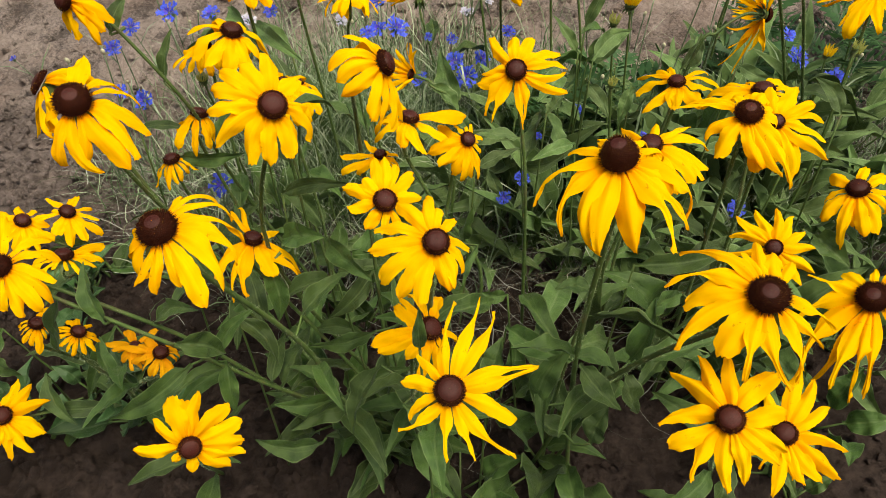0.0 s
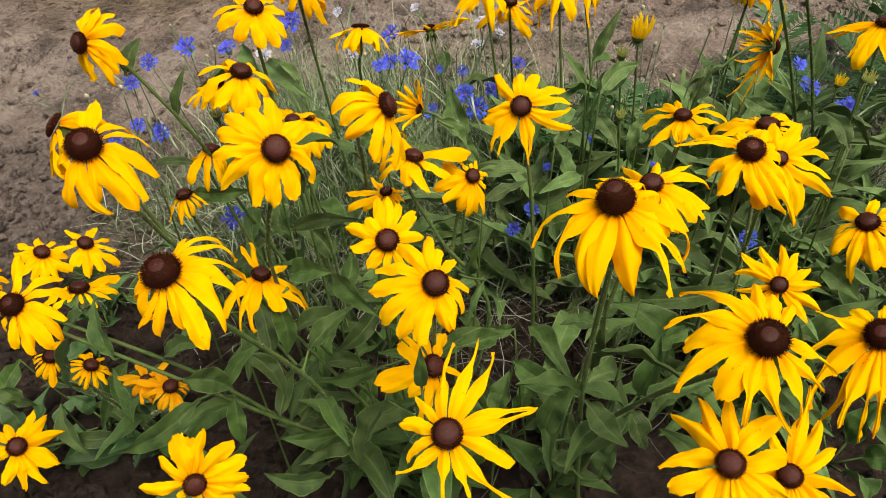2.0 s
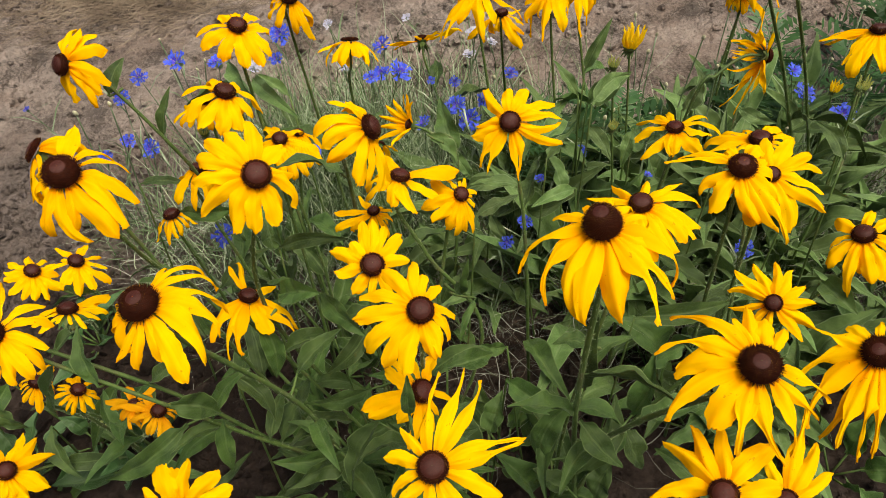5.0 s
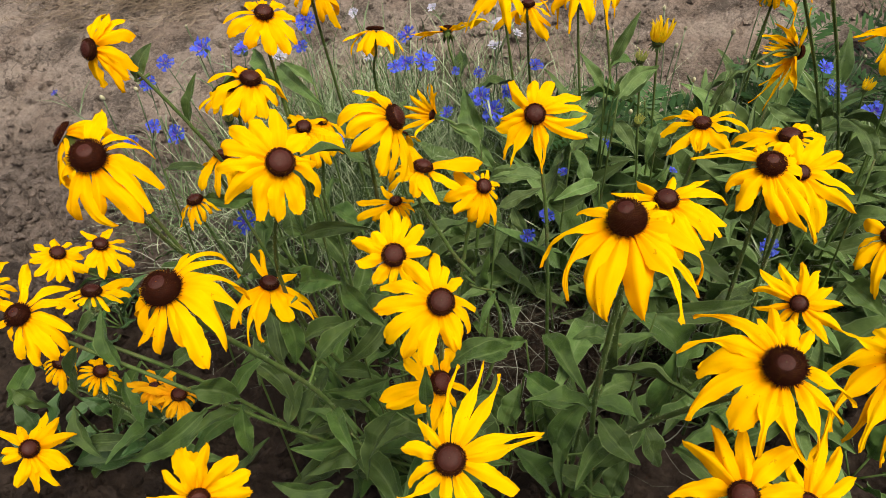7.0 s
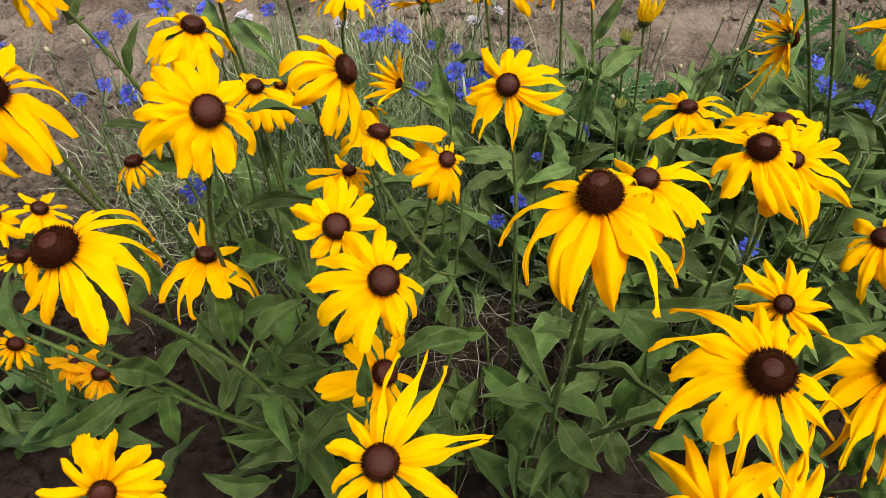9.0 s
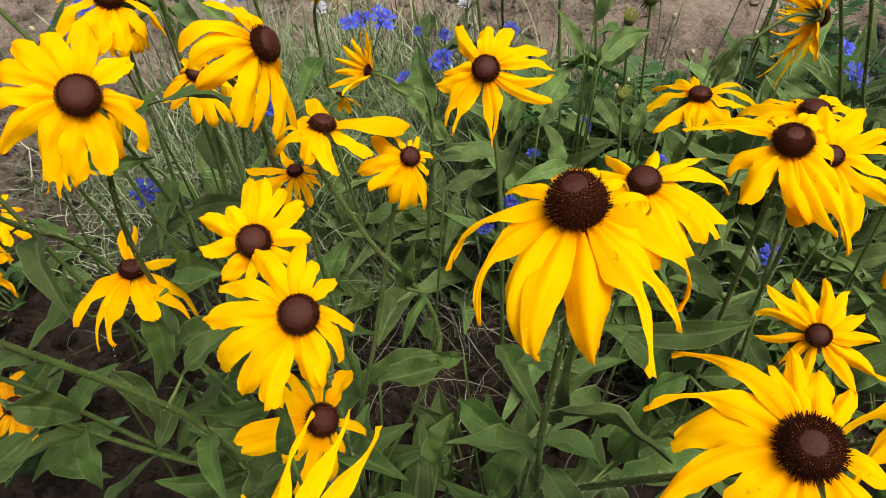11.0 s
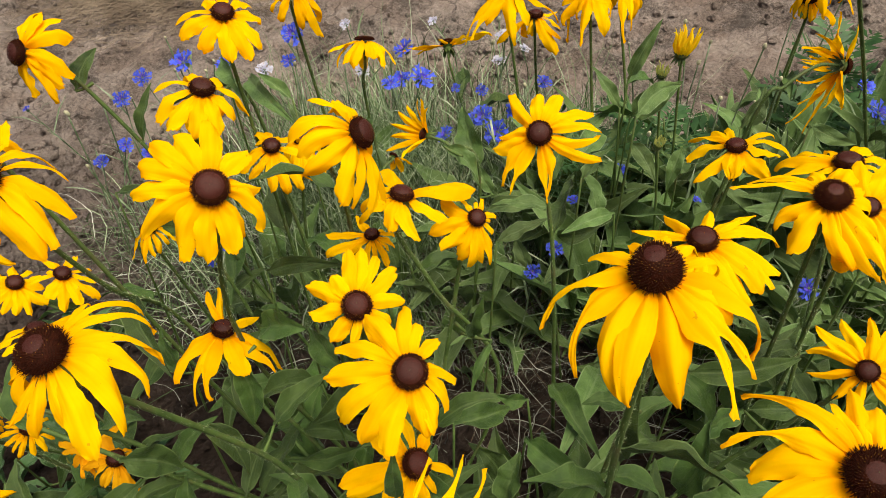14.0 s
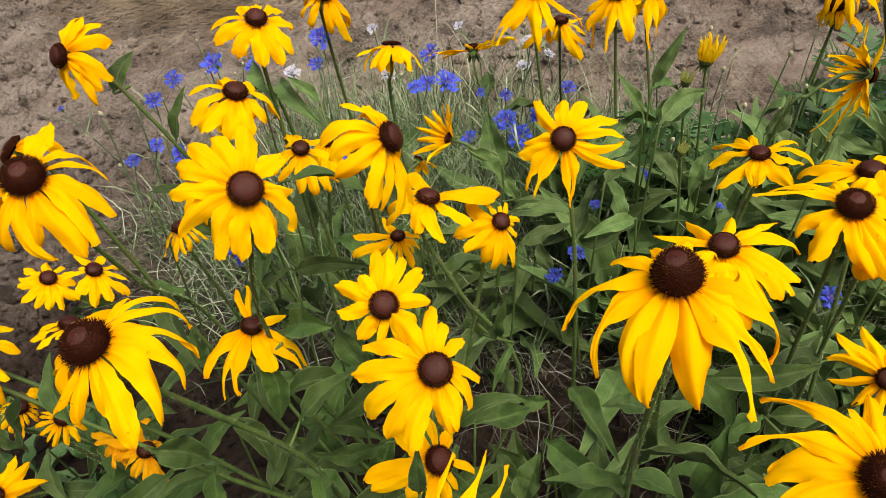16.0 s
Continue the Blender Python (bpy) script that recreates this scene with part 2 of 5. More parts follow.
def tube(points, radii, sides=7):
    """Verts and faces of a tapered tube along a line of points."""
    verts, faces = [], []
    up = Vector((0.31, 0.22, 0.9))
    for i, p in enumerate(points):
        d = (points[min(i + 1, len(points) - 1)] - points[max(i - 1, 0)]).normalized()
        a = d.cross(up)
        if a.length < 0.05:
            a = d.cross(Vector((1, 0, 0)))
        a.normalize()
        b = d.cross(a)
        for k in range(sides):
            w = 2 * math.pi * k / sides
            verts.append(p + (a * math.cos(w) + b * math.sin(w)) * radii[i])
    for i in range(len(points) - 1):
        for k in range(sides):
            k2 = (k + 1) % sides
            faces.append((i * sides + k, i * sides + k2, (i + 1) * sides + k2, (i + 1) * sides + k))
    faces.append(tuple(range(sides))[::-1])
    faces.append(tuple((len(points) - 1) * sides + k for k in range(sides)))
    return verts, faces


def spline(ctrl, n):
    """A smooth line through the control points."""
    pts = []
    c = [ctrl[0] * 2 - ctrl[1], *ctrl, ctrl[-1] * 2 - ctrl[-2]]
    segs = len(ctrl) - 1
    for i in range(n + 1):
        s = segs * i / n
        k = min(int(s), segs - 1)
        u = s - k
        p0, p1, p2, p3 = c[k:k + 4]
        pts.append(0.5 * (2 * p1 + (p2 - p0) * u + (2 * p0 - 5 * p1 + 4 * p2 - p3) * u * u + (3 * p1 - p0 - 3 * p2 + p3) * u ** 3))
    return pts


def petal_mesh(rng, length, width, a0, a1, r0, lift, mat, pointed, late=1.0, given=None):
    """One ray petal: rises from the rim, arches over and ends in a notched, often curled or split tip. x runs outwards, z along the head's axis.
    given: sideways bend, width in metres and the tip's kind (0 blunt, 1 pointed, 2 drawn out like a finger)."""
    if given:
        pointed = given[2]
    elif pointed == 3:
        pointed = rng.choice((0, 1, 2, 2))
    rows, cols = 17, 9
    verts, faces, uvs = [], [], []
    half = length * width * rng.uniform(0.84, 1.24) / 2
    bend, twist = rng.gauss(0, (0.07, 0.10, 0.09)[pointed]), rng.gauss(0, (0.4, 0.6, 0.7)[pointed])
    sway = rng.uniform(-0.035, 0.035) * (1.6 if pointed else 1.0)
    cup, wave = rng.uniform(0.25, 0.85), rng.uniform(0, 6.3)
    curl = rng.choice((0, 15, 40, 75, 95, 30, -30))
    if given:
        bend, half = given[0], given[1] / 2 * 1.05
        curl = rng.choice((0, 10, 25, 45, -20))
        sway *= 0.7
    length *= 1.02 + 0.1 * max(0.0, curl) / 90
    claw = rng.uniform(0.34, 0.5)
    if pointed == 1 and rng.random() < 0.3:
        cup = rng.uniform(0.9, 1.5)
    split = not given and rng.random() < (0.04, 0.12, 0.08)[pointed]
    ruffle = rng.uniform(0.06, 0.26)
    lean = (rng.uniform(0.5, 0.7), rng.uniform(0.34, 0.52), rng.uniform(0.34, 0.46))[pointed]
    nick = [rng.uniform(-0.07, 0.07) for _ in range(2 * rows)]
    teeth = [rng.uniform(0.0, 1.0) for _ in range(cols)]
    r, z = r0, lift
    step = length / (rows - 1)
    for i in range(rows):
        s = i / (rows - 1)
        a = radians(a0 + (a1 - a0) * s ** late + curl * (max(0.0, s - 0.66) / 0.34) ** 1.5)
        if i:
            m = s - 0.5 / (rows - 1)
            am = radians(a0 + (a1 - a0) * m ** late + curl * (max(0.0, m - 0.66) / 0.34) ** 1.5)
            r += step * math.cos(am)
            z -= step * math.sin(am)
        body = 0.36 + 0.64 * math.sin(min(1.0, s / (lean * 0.8)) * math.pi / 2)
        end = max(0.0, (s - lean) / (1 - lean))
        w = half * body * (1 - (0.5, 0.72, 0.0)[pointed] * end ** (2.8, 1.5, 1.0)[pointed])
        if pointed == 2:
            q = max(0.0, min(1.0, (s - claw) / 0.26))
            w *= 1 - 0.72 * q * q * (3 - 2 * q)
        roll = twist * s * s + 0.16 * math.sin(s * 5 + wave)
        for j in range(cols):
            v = -1 + 2 * j / (cols - 1)
            y = v * w * (1 + (nick[2 * i + (v > 0)] * min(1.0, 3 * s) if abs(v) == 1 else 0))
            if split and s > 0.6:
                y += (0.4 if v > 0 else -0.4) * w * (s - 0.6) / 0.4 * (1 - abs(v))
            d = -cup * w * v * v + 0.16 * w * v * math.sin(s * 7 + wave * 2) + ruffle * half * abs(v) ** 3 * math.sin(s * 15 + wave + 2 * v) + 0.06 * half * math.sin(s * 11 + v * 3 + wave)
            d -= 0.24 * half * (1 - 0.45 * s) * (1.0 if j in (2, 6) else 0.35 if j in (1, 3, 5, 7) else 0.0)
            y2, d2 = y * math.cos(roll) - d * math.sin(roll), y * math.sin(roll) + d * math.cos(roll)
            back = 0.0
            if i >= rows - 2:
                back = (0.07 * abs(v) ** 2 * length + 0.3 * half * teeth[j] * (1.0 if j in (1, 3, 5, 7) else 0.3) - 0.02 * length) * (1.0 if i == rows - 1 else 0.25)
            verts.append((r + d2 * math.sin(a) - back * math.cos(a), y2 + length * (bend * s * s + sway * math.sin(s * 5.5 + wave) * s), z + d2 * math.cos(a) + back * math.sin(a)))
            uvs.append((s, j / (cols - 1)))
    for i in range(rows - 1):
        for j in range(cols - 1):
            if split and j == 4 and i > rows * 0.62:
                continue
            k = i * cols + j
            faces.append((k, k + cols, k + cols + 1, k + 1))
    return smooth_mesh("petal", verts, faces, [mat], uvs=uvs)


def cone_mesh(rng, rc, tall, pollen, ripe):
    """The domed centre: dark spiky florets in spiral rows round a smooth mauve-brown crown, wider where the head is less ripe; ripe heads have a tall dusted fringe round it."""
    verts, faces, index = [], [], []
    rings, sides = 10, 22
    crown = 0.36 - 0.37 * ripe
    cap = 1
    whorl = 1.0 if ripe > 0.6 else 0.0
    dusted = rng.uniform(3.0, 5.6)

    def skin(f):
        q = rc * 0.93 * math.cos(f) ** 0.72
        swell = rc * 0.06 * ripe * (0.5 + 0.5 * math.cos(math.pi * min(1.0, q / (rc * 0.6))))
        return q, rc * tall * math.sin(f) - rc * 0.1 + swell

    for i in range(rings + 1):
        q, z = skin(i / rings * math.pi / 2)
        for k in range(sides):
            w = 2 * math.pi * k / sides
            q2 = max(q, 0.0003)
            verts.append((q2 * math.cos(w), q2 * math.sin(w), z))
    for i in range(rings):
        bare = skin((i + 0.5) / rings * math.pi / 2)[0] < rc * (0.93 * (1 - (1 - crown) ** 2) ** 0.36)
        for k in range(sides):
            k2 = (k + 1) % sides
            faces.append((i * sides + k, i * sides + k2, (i + 1) * sides + k2, (i + 1) * sides + k))
            index.append(cap if bare else 0)
    count = 620
    for i in range(count):
        frac = (i + 0.5) / count
        f = math.asin(1 - frac * 0.99)
        w = i * 2.399963
        q, z = skin(f)
        p = Vector((q * math.cos(w), q * math.sin(w), z))
        n = Vector((math.cos(f) * math.cos(w), math.cos(f) * math.sin(w), math.sin(f) / tall)).normalized()
        a = n.cross(Vector((-math.sin(w), math.cos(w), 0.01))).normalized()
        b = n.cross(a)
        grown = max(0.0, (frac - crown) / (1 - crown))
        smooth_top = frac < crown
        size = rc * (0.03 if smooth_top else 0.024)
        high = rc * (0.006 if smooth_top else 0.05 + (0.10 + 0.10 * ripe) * grown * rng.uniform(0.5, 1.4))
        fringe = whorl * math.exp(-((frac - crown - 0.07) / 0.10) ** 2)
        if not smooth_top:
            high += rc * 0.13 * fringe
        k0 = len(verts)
        lift = Vector((0, 0, rc * 0.06 * grown)) + (a * rng.uniform(-1, 1) + b * rng.uniform(-1, 1)) * rc * (0.03 + 0.03 * ripe) * min(1.0, grown * 3)
        for s, h in ((1.0, -0.02), (0.6, 0.75)):
            for c, d in ((1, 0), (0, 1), (-1, 0), (0, -1)):
                verts.append(p + (a * c + b * d) * size * s + n * high * h + lift * (h > 0))
        verts.append(p + n * high + lift)
        powder = not smooth_top and rng.random() < pollen * ((0.15 + 1.0 * fringe) if whorl else (0.9 if grown < 0.6 else 0.5))
        if ripe < 0.4 and 0.02 < grown < 0.4 and math.cos(w - dusted) > -0.2 and rng.random() < 0.4:
            powder = True
        for c in range(4):
            c2 = (c + 1) % 4
            faces.append((k0 + c, k0 + c2, k0 + 4 + c2, k0 + 4 + c))
            index.append(cap if smooth_top else 0)
            faces.append((k0 + 4 + c, k0 + 4 + c2, k0 + 8))
            index.append(2 if powder else (cap if smooth_top else 0))
    return smooth_mesh("cone", verts, faces, [CONE, CONE_TOP, POLLEN], index)


def sepal_ring(rng, rc):
    """Green bracts under the head, joined round the top of the stem."""
    verts, faces = [], []
    for k in range(11):
        w = 2 * math.pi * k / 11 + rng.uniform(-0.15, 0.15)
        out = Vector((math.cos(w), math.sin(w), 0))
        side = Vector((-math.sin(w), math.cos(w), 0))
        ln = rc * rng.uniform(1.0, 1.7)
        k0 = len(verts)
        for s, wd, dz in ((0.15, 0.16, -0.4), (0.6, 0.26, -0.55), (0.95, 0.2, -0.95), (1.25, 0.03, -1.5)):
            for e in (-1, 0, 1):
                verts.append(out * (s * ln * 0.75) + side * (e * wd * rc) + Vector((0, 0, dz * rc - 0.06 * rc * abs(e))))
        for i in range(3):
            for j in range(2):
                q = k0 + i * 3 + j
                faces.append((q, q + 3, q + 4, q + 1))
    k0 = len(verts)
    for i, (q, z) in enumerate(((0.8, -0.22), (0.65, -0.4), (0.2, -0.62))):
        for k in range(10):
            w = 2 * math.pi * k / 10
            verts.append((q * rc * math.cos(w), q * rc * math.sin(w), z * rc))
    for i in range(2):
        for k in range(10):
            faces.append((k0 + i * 10 + k, k0 + i * 10 + (k + 1) % 10, k0 + i * 10 + 10 + (k + 1) % 10, k0 + i * 10 + 10 + k))
    return smooth_mesh("calyx", verts, faces, [STEM])


def leaf_mesh(rng, base, tip, width, mat=LEAF, sag=None, normal=None):
    """A lance-shaped, hairy leaf from base to tip with a sunken midrib, a wavy edge and an arched length."""
    rows, cols = 15, 9
    verts, faces, uvs = [], [], []
    d = tip - base
    ln = d.length
    t = d.normalized()
    up = Vector((0, 0, 1)) if normal is None else normal
    side = t.cross(up)
    if side.length < 0.15:
        side = t.cross(Vector((0.3, -0.9, 0.3)))
    side.normalize()
    up = side.cross(t)
    arch = ln * (rng.uniform(0.05, 0.16) if sag is None else sag)
    wave, fold = rng.uniform(0, 6), rng.uniform(0.15, 0.85)
    roll = rng.uniform(-0.5, 0.5)
    side, up = side * math.cos(roll) + up * math.sin(roll), up * math.cos(roll) - side * math.sin(roll)
    drift = rng.uniform(-0.11, 0.11) * ln
    turn = rng.uniform(-0.7, 0.7)
    droop = rng.uniform(0.02, 0.3) if sag is None else 0.04
    for i in range(rows):
        s = i / (rows - 1)
        w = width / 2 * (0.14 + 0.86 * math.sin(math.pi * min(1, s * 0.98 + 0.02) ** 0.78) ** (0.9 + 0.5 * s)) * (1 if s < 0.97 else 0.3)
        if s < 0.1:
            w = width * 0.09
        c = base + t * (ln * s) + up * (arch * math.sin(math.pi * s)) + side * (drift * math.sin(math.pi * s)) - Vector((0, 0, 1)) * ln * droop * s ** 2.5
        side_s, up_s = side * math.cos(turn * s) + up * math.sin(turn * s), up * math.cos(turn * s) - side * math.sin(turn * s)
        for j in range(cols):
            v = -1 + 2 * j / (cols - 1)
            rise = fold * w * abs(v) ** 1.3 + 0.3 * w * math.sin(s * 13 + wave + 2.6 * v) * abs(v) + 0.1 * w * math.sin(s * 24 + 3 * wave) - (0.045 * width if j == 4 else 0)
            tooth = 1 + (0.03 if (i % 2 and abs(v) == 1) else 0)
            verts.append(c + side_s * (v * w * tooth) + up_s * rise)
            uvs.append((s, j / (cols - 1)))
    for i in range(rows - 1):
        for j in range(cols - 1):
            k = i * cols + j
            faces.append((k, k + 1, k + cols + 1, k + cols))
    return smooth_mesh("leaf", verts, faces, [mat], uvs=uvs)


def axes(n):
    n = Vector(n).normalized()
    up = Vector((0, 0, 1)) if abs(n.z) < 0.97 else Vector((0, 1, 0))
    x = up.cross(n).normalized()
    return x, n.cross(x), n


def hairs(rng, pts, radius, count):
    """Short stiff hairs standing off a stem."""
    verts, faces = [], []
    for _ in range(count):
        i = rng.randrange(len(pts) - 1)
        p = pts[i].lerp(pts[i + 1], rng.random())
        d = (pts[i + 1] - pts[i]).normalized()
        o = d.cross(Vector((rng.uniform(-1, 1), rng.uniform(-1, 1), rng.uniform(-1, 1)))).normalized()
        w = d.cross(o) * 0.00017
        q = p + o * (radius + rng.uniform(0.0010, 0.0032)) + d * rng.uniform(-0.0009, 0.0009)
        k = len(verts)
        verts += [p + o * radius * 0.7 - w, p + o * radius * 0.7 + w, q]
        faces.append((k, k + 1, k + 2))
    return smooth_mesh("stem_hairs", verts, faces, [HAIR])


PLANTS = {}


def coneflower(key, seed, base, via, centre, axis, rc, petals, width, label, start=5, late=1.0, pollen=0.1, tall=0.8, old=False, leaves=5, pointed=0, thick=1.0, ripe=0.3):
    """One flowering stalk: stem, leaves and a head with ray petals given as (degrees round the axis, length in mm, end angle)
    and, for those of a known shape, also (sideways bend, width in mm, kind of tip)."""
    rng = random.Random(seed)
    foot = Vector((base[0], base[1], ground_z(*base) - 0.01))
    thing = tagged(new("black_eyed_susan"), label, "flower", "yellow coneflowers in the bed")
    thing.location = foot
    x, y, n = axes(axis)
    c = Vector(centre)
    neck = c - n * 0.004
    ctrl = [foot, *[Vector(v) for v in via], c - n * 0.032 - Vector((0, 0, 0.004)), neck]
    if not via:
        mid = foot.lerp(c, 0.45) + Vector((rng.uniform(-0.015, 0.015), rng.uniform(-0.015, 0.015), 0.02))
        ctrl.insert(1, mid)
    pts = [p - foot for p in spline(ctrl, 26)]
    radii = [0.0027 * thick * (1 - 0.38 * i / 26) for i in range(27)]
    radii[-1] *= 1.25
    v, f = tube(pts, radii)
    stem = part("stem", smooth_mesh("stem", v, f, [STEM]), thing, "slender hairy green stem")
    part("hair", hairs(rng, pts[4:], 0.0022 * thick, 800), stem)
    cone = part("flower_head", cone_mesh(rng, rc, tall, pollen, ripe), thing, "domed dark brown centre",
                Matrix.Translation(c - foot) @ Matrix((x, y, n)).transposed().to_4x4())
    part("calyx", sepal_ring(rng, rc), cone)
    for i, (turn, ln, end, *more) in enumerate(petals):
        given = (more[0], more[1] * 0.001, more[2]) if more else None
        me = petal_mesh(rng, ln * 0.001, width, start, end, rc * 0.72, -rc * 0.12 - 0.0005 * (i % 3) - 0.0001 * i, PETAL_OLD if old else PETAL, pointed, late, given)
        part("petal", me, cone, "", pose(0, 0, 0, 0, 0, turn))
    for k in range(leaves):
        i = int(26 * (0.05 + 0.5 * (k + rng.random() * 0.6) / max(1, leaves)))
        p = pts[i]
        turn = k * 2.4 + seed
        s = 1.0 - 0.45 * k / max(1, leaves)
        ln = rng.uniform(0.09, 0.135) * s
        go = Vector((math.cos(turn), math.sin(turn), rng.uniform(-0.15, 0.75))).normalized()
        part("leaf", leaf_mesh(rng, p, p + go * ln, ln * rng.uniform(0.24, 0.33)), thing)
    PLANTS[key] = (thing, foot)
    return thing


def stalk_leaf(key, seed, base, tip, width, root):
    """A leaf at a given place on a stalk; root is where it leaves the stem."""
    thing, foot = PLANTS[key]
    rng = random.Random(seed)
    b, t, r = Vector(base) - foot, Vector(tip) - foot, Vector(root) - foot
    if (b - r).length > 0.006:
        if (b - r).length > 0.045:
            away = (b - t).normalized()
            r = Vector((b.x + away.x * 0.03, b.y + away.y * 0.03, ground_z(base[0], base[1]) - foot.z - 0.01))
        mid = b.lerp(r, 0.5) - Vector((0, 0, 0.06 * (b - r).length))
        v, f = tube(spline([r, mid, b], 8), [0.0019, 0.0019, 0.0018, 0.0017, 0.0016, 0.0015, 0.0014, 0.0013, 0.0012], 5)
        part("leaf_stalk", smooth_mesh("leaf_stalk", v, f, [STEM]), thing)
    part("leaf", leaf_mesh(rng, b, t, width, LEAF_PALE if key in ("F4", "F41", "F42", "F13", "F21") else LEAF, 0.07, Vector((0, -0.6, 0.8))), thing)


# ---- the soil ----
def soil():
    xs = np.concatenate([np.linspace(-60, -8, 14), np.linspace(-7, -2.0, 12), np.arange(-1.9, 1.6, 0.0105), np.linspace(1.7, 7, 12), np.linspace(8, 60, 14)])
    ys = np.concatenate([np.linspace(-40, -4, 9), np.linspace(-3, 0.3, 8), np.arange(0.35, 2.8, 0.0105), np.linspace(2.9, 8, 14), np.linspace(9, 80, 14)])
    nx = len(xs)
    verts = [(x, y, ground_z(x, y)) for y in ys for x in xs]
    faces = [(j * nx + i, j * nx + i + 1, (j + 1) * nx + i + 1, (j + 1) * nx + i) for j in range(len(ys) - 1) for i in range(nx - 1)]
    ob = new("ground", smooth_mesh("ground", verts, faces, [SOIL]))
    return tagged(ob, "dark crumbly garden soil rising to a trodden grey path", "ground", "", "structure")


GROUND = soil()


def lumps(name, label, count, seed, area, small, large, patchy, detail=2):
    """Loose crumbs and clods of earth lying on the soil."""
    rng = random.Random(seed)
    bm = bmesh.new()
    bmesh.ops.create_icosphere(bm, subdivisions=detail, radius=1)
    shape = [v.co.copy() for v in bm.verts]
    tris = [tuple(v.index for v in f.verts) for f in bm.faces]
    bm.free()
    verts, faces = [], []
    x0, x1, y0, y1 = area
    for _ in range(count):
        x, y = rng.uniform(x0, x1), rng.uniform(y0, y1)
        if noise.noise((x * 2.1, y * 2.1, seed)) < rng.uniform(-0.6, 0.35) + patchy * 0.5:
            continue
        s = small + (large - small) * rng.random() ** 2.6
        k = len(verts)
        seat = Vector((x, y, ground_z(x, y) + s * 0.35))
        turn = Euler((rng.uniform(0, 6), rng.uniform(0, 6), rng.uniform(0, 6))).to_matrix()
        ax = Vector((rng.uniform(0.7, 1.2), rng.uniform(0.6, 1.0), rng.uniform(0.5, 0.8)))
        off = Vector((rng.uniform(0, 90), rng.uniform(0, 90), 0))
        for v in shape:
            n = 1 + 0.6 * noise.noise(v * 1.3 + off) + 0.35 * noise.noise(v * 3.3 + off)
            verts.append(seat + turn @ Vector((v.x * ax.x, v.y * ax.y, v.z * ax.z)) * (s * n))
        faces += [tuple(k + i for i in f) for f in tris]
    tagged(new(name, smooth_mesh(name, verts, faces, [SOIL], flat=True)), label, "soil", "", "stuff")


def large_clods(count, seed):
    """The clods large enough to be picked up one by one, on the dug soil beside the stems."""
    rng = random.Random(seed)
    shapes = []
    for k in range(9):
        bm = bmesh.new()
        bmesh.ops.create_icosphere(bm, subdivisions=2, radius=1)
        off = Vector((k * 7.3, k * 3.1, 2.0))
        for v in bm.verts:
            v.co *= 1 + 0.55 * noise.noise(v.co * 1.2 + off) + 0.28 * noise.noise(v.co * 3.1 + off)
        me = bpy.data.meshes.new("clod")
        bm.to_mesh(me)
        bm.free()
        me.materials.append(SOIL)
        shapes.append(me)
    made = 0
    while made < count:
        x, y = rng.uniform(-1.15, 0.1), rng.uniform(0.42, 1.36)
        if noise.noise((x * 2.6, y * 2.6, 4.0)) < rng.uniform(-0.5, 0.4):
            continue
        s = 0.009 + 0.016 * rng.random() ** 2.2
        clod = new("clod", shapes[made % 9])
        clod.parent = GROUND
        clod.matrix_local = Matrix.LocRotScale((x, y, ground_z(x, y) + s * 0.25), Euler((rng.uniform(0, 6), rng.uniform(0, 6), rng.uniform(0, 6))), (s * rng.uniform(0.8, 1.3), s, s * rng.uniform(0.55, 0.85)))
        made += 1


large_clods(280, 8)
lumps("soil_clod", "dark clods of dug earth lying on the bed", 6200, 5, (-1.4, 0.25, 0.42, 1.42), 0.004, 0.014, -2)
lumps("soil_crumb", "small crumbs of earth between the plants", 4200, 6, (-0.95, 1.0, 0.4, 1.6), 0.003, 0.011, -0.3, 1)
lumps("path_crumb", "pale crumbs of earth on the trodden path", 6500, 7, (-1.6, 1.5, 1.35, 2.6), 0.003, 0.016, 0.0, 2)


# ---- the coneflowers ----
coneflower("F1", 11, (-0.162, 0.841), [(-0.291, 0.883, 0.300), (-0.297, 0.828, 0.480)], (-0.378, 0.804, 0.638), (-0.485, -0.686, 0.543), 0.0115,
    [(87, 35, 44, 0.1, 13, 0), (83, 46, 92, 0.07, 14, 0), (59, 47, 103, -0.1, 18, 0), (13, 45, 89, -0.29, 15, 0), (346, 41, 59, -0.17, 15, 0), (332, 44, 37, -0.26, 13, 0), (288, 33, 42, -0.05, 11, 0), (126, 41, 60), (152, 29, 110), (182, 29, 110), (208, 31, 110), (240, 38, 60)], 0.33,
    "yellow coneflower on a leaning stem, petals folded back", start=5, late=1.0, pollen=0.1, leaves=2)
coneflower("F2", 12, (-0.197, 0.845), [], (-0.200, 0.853, 0.647), (0.280, -0.226, 0.933), 0.0105,
    [(160, 41, 56, 0.11, 16, 0), (204, 37, 61, 0.02, 14, 0), (239, 41, 54, 0.05, 15, 0), (264, 44, 50, -0.03, 13, 0), (291, 40, 54, -0.05, 13, 0), (124, 43, 63, 0.18, 8, 0), (15, 36, 60), (54, 32, 60), (87, 35, 60), (330, 34, 60)], 0.32,
    "drooping yellow coneflower with a brown dome", start=-5, late=1.0, pollen=0.1, leaves=2)
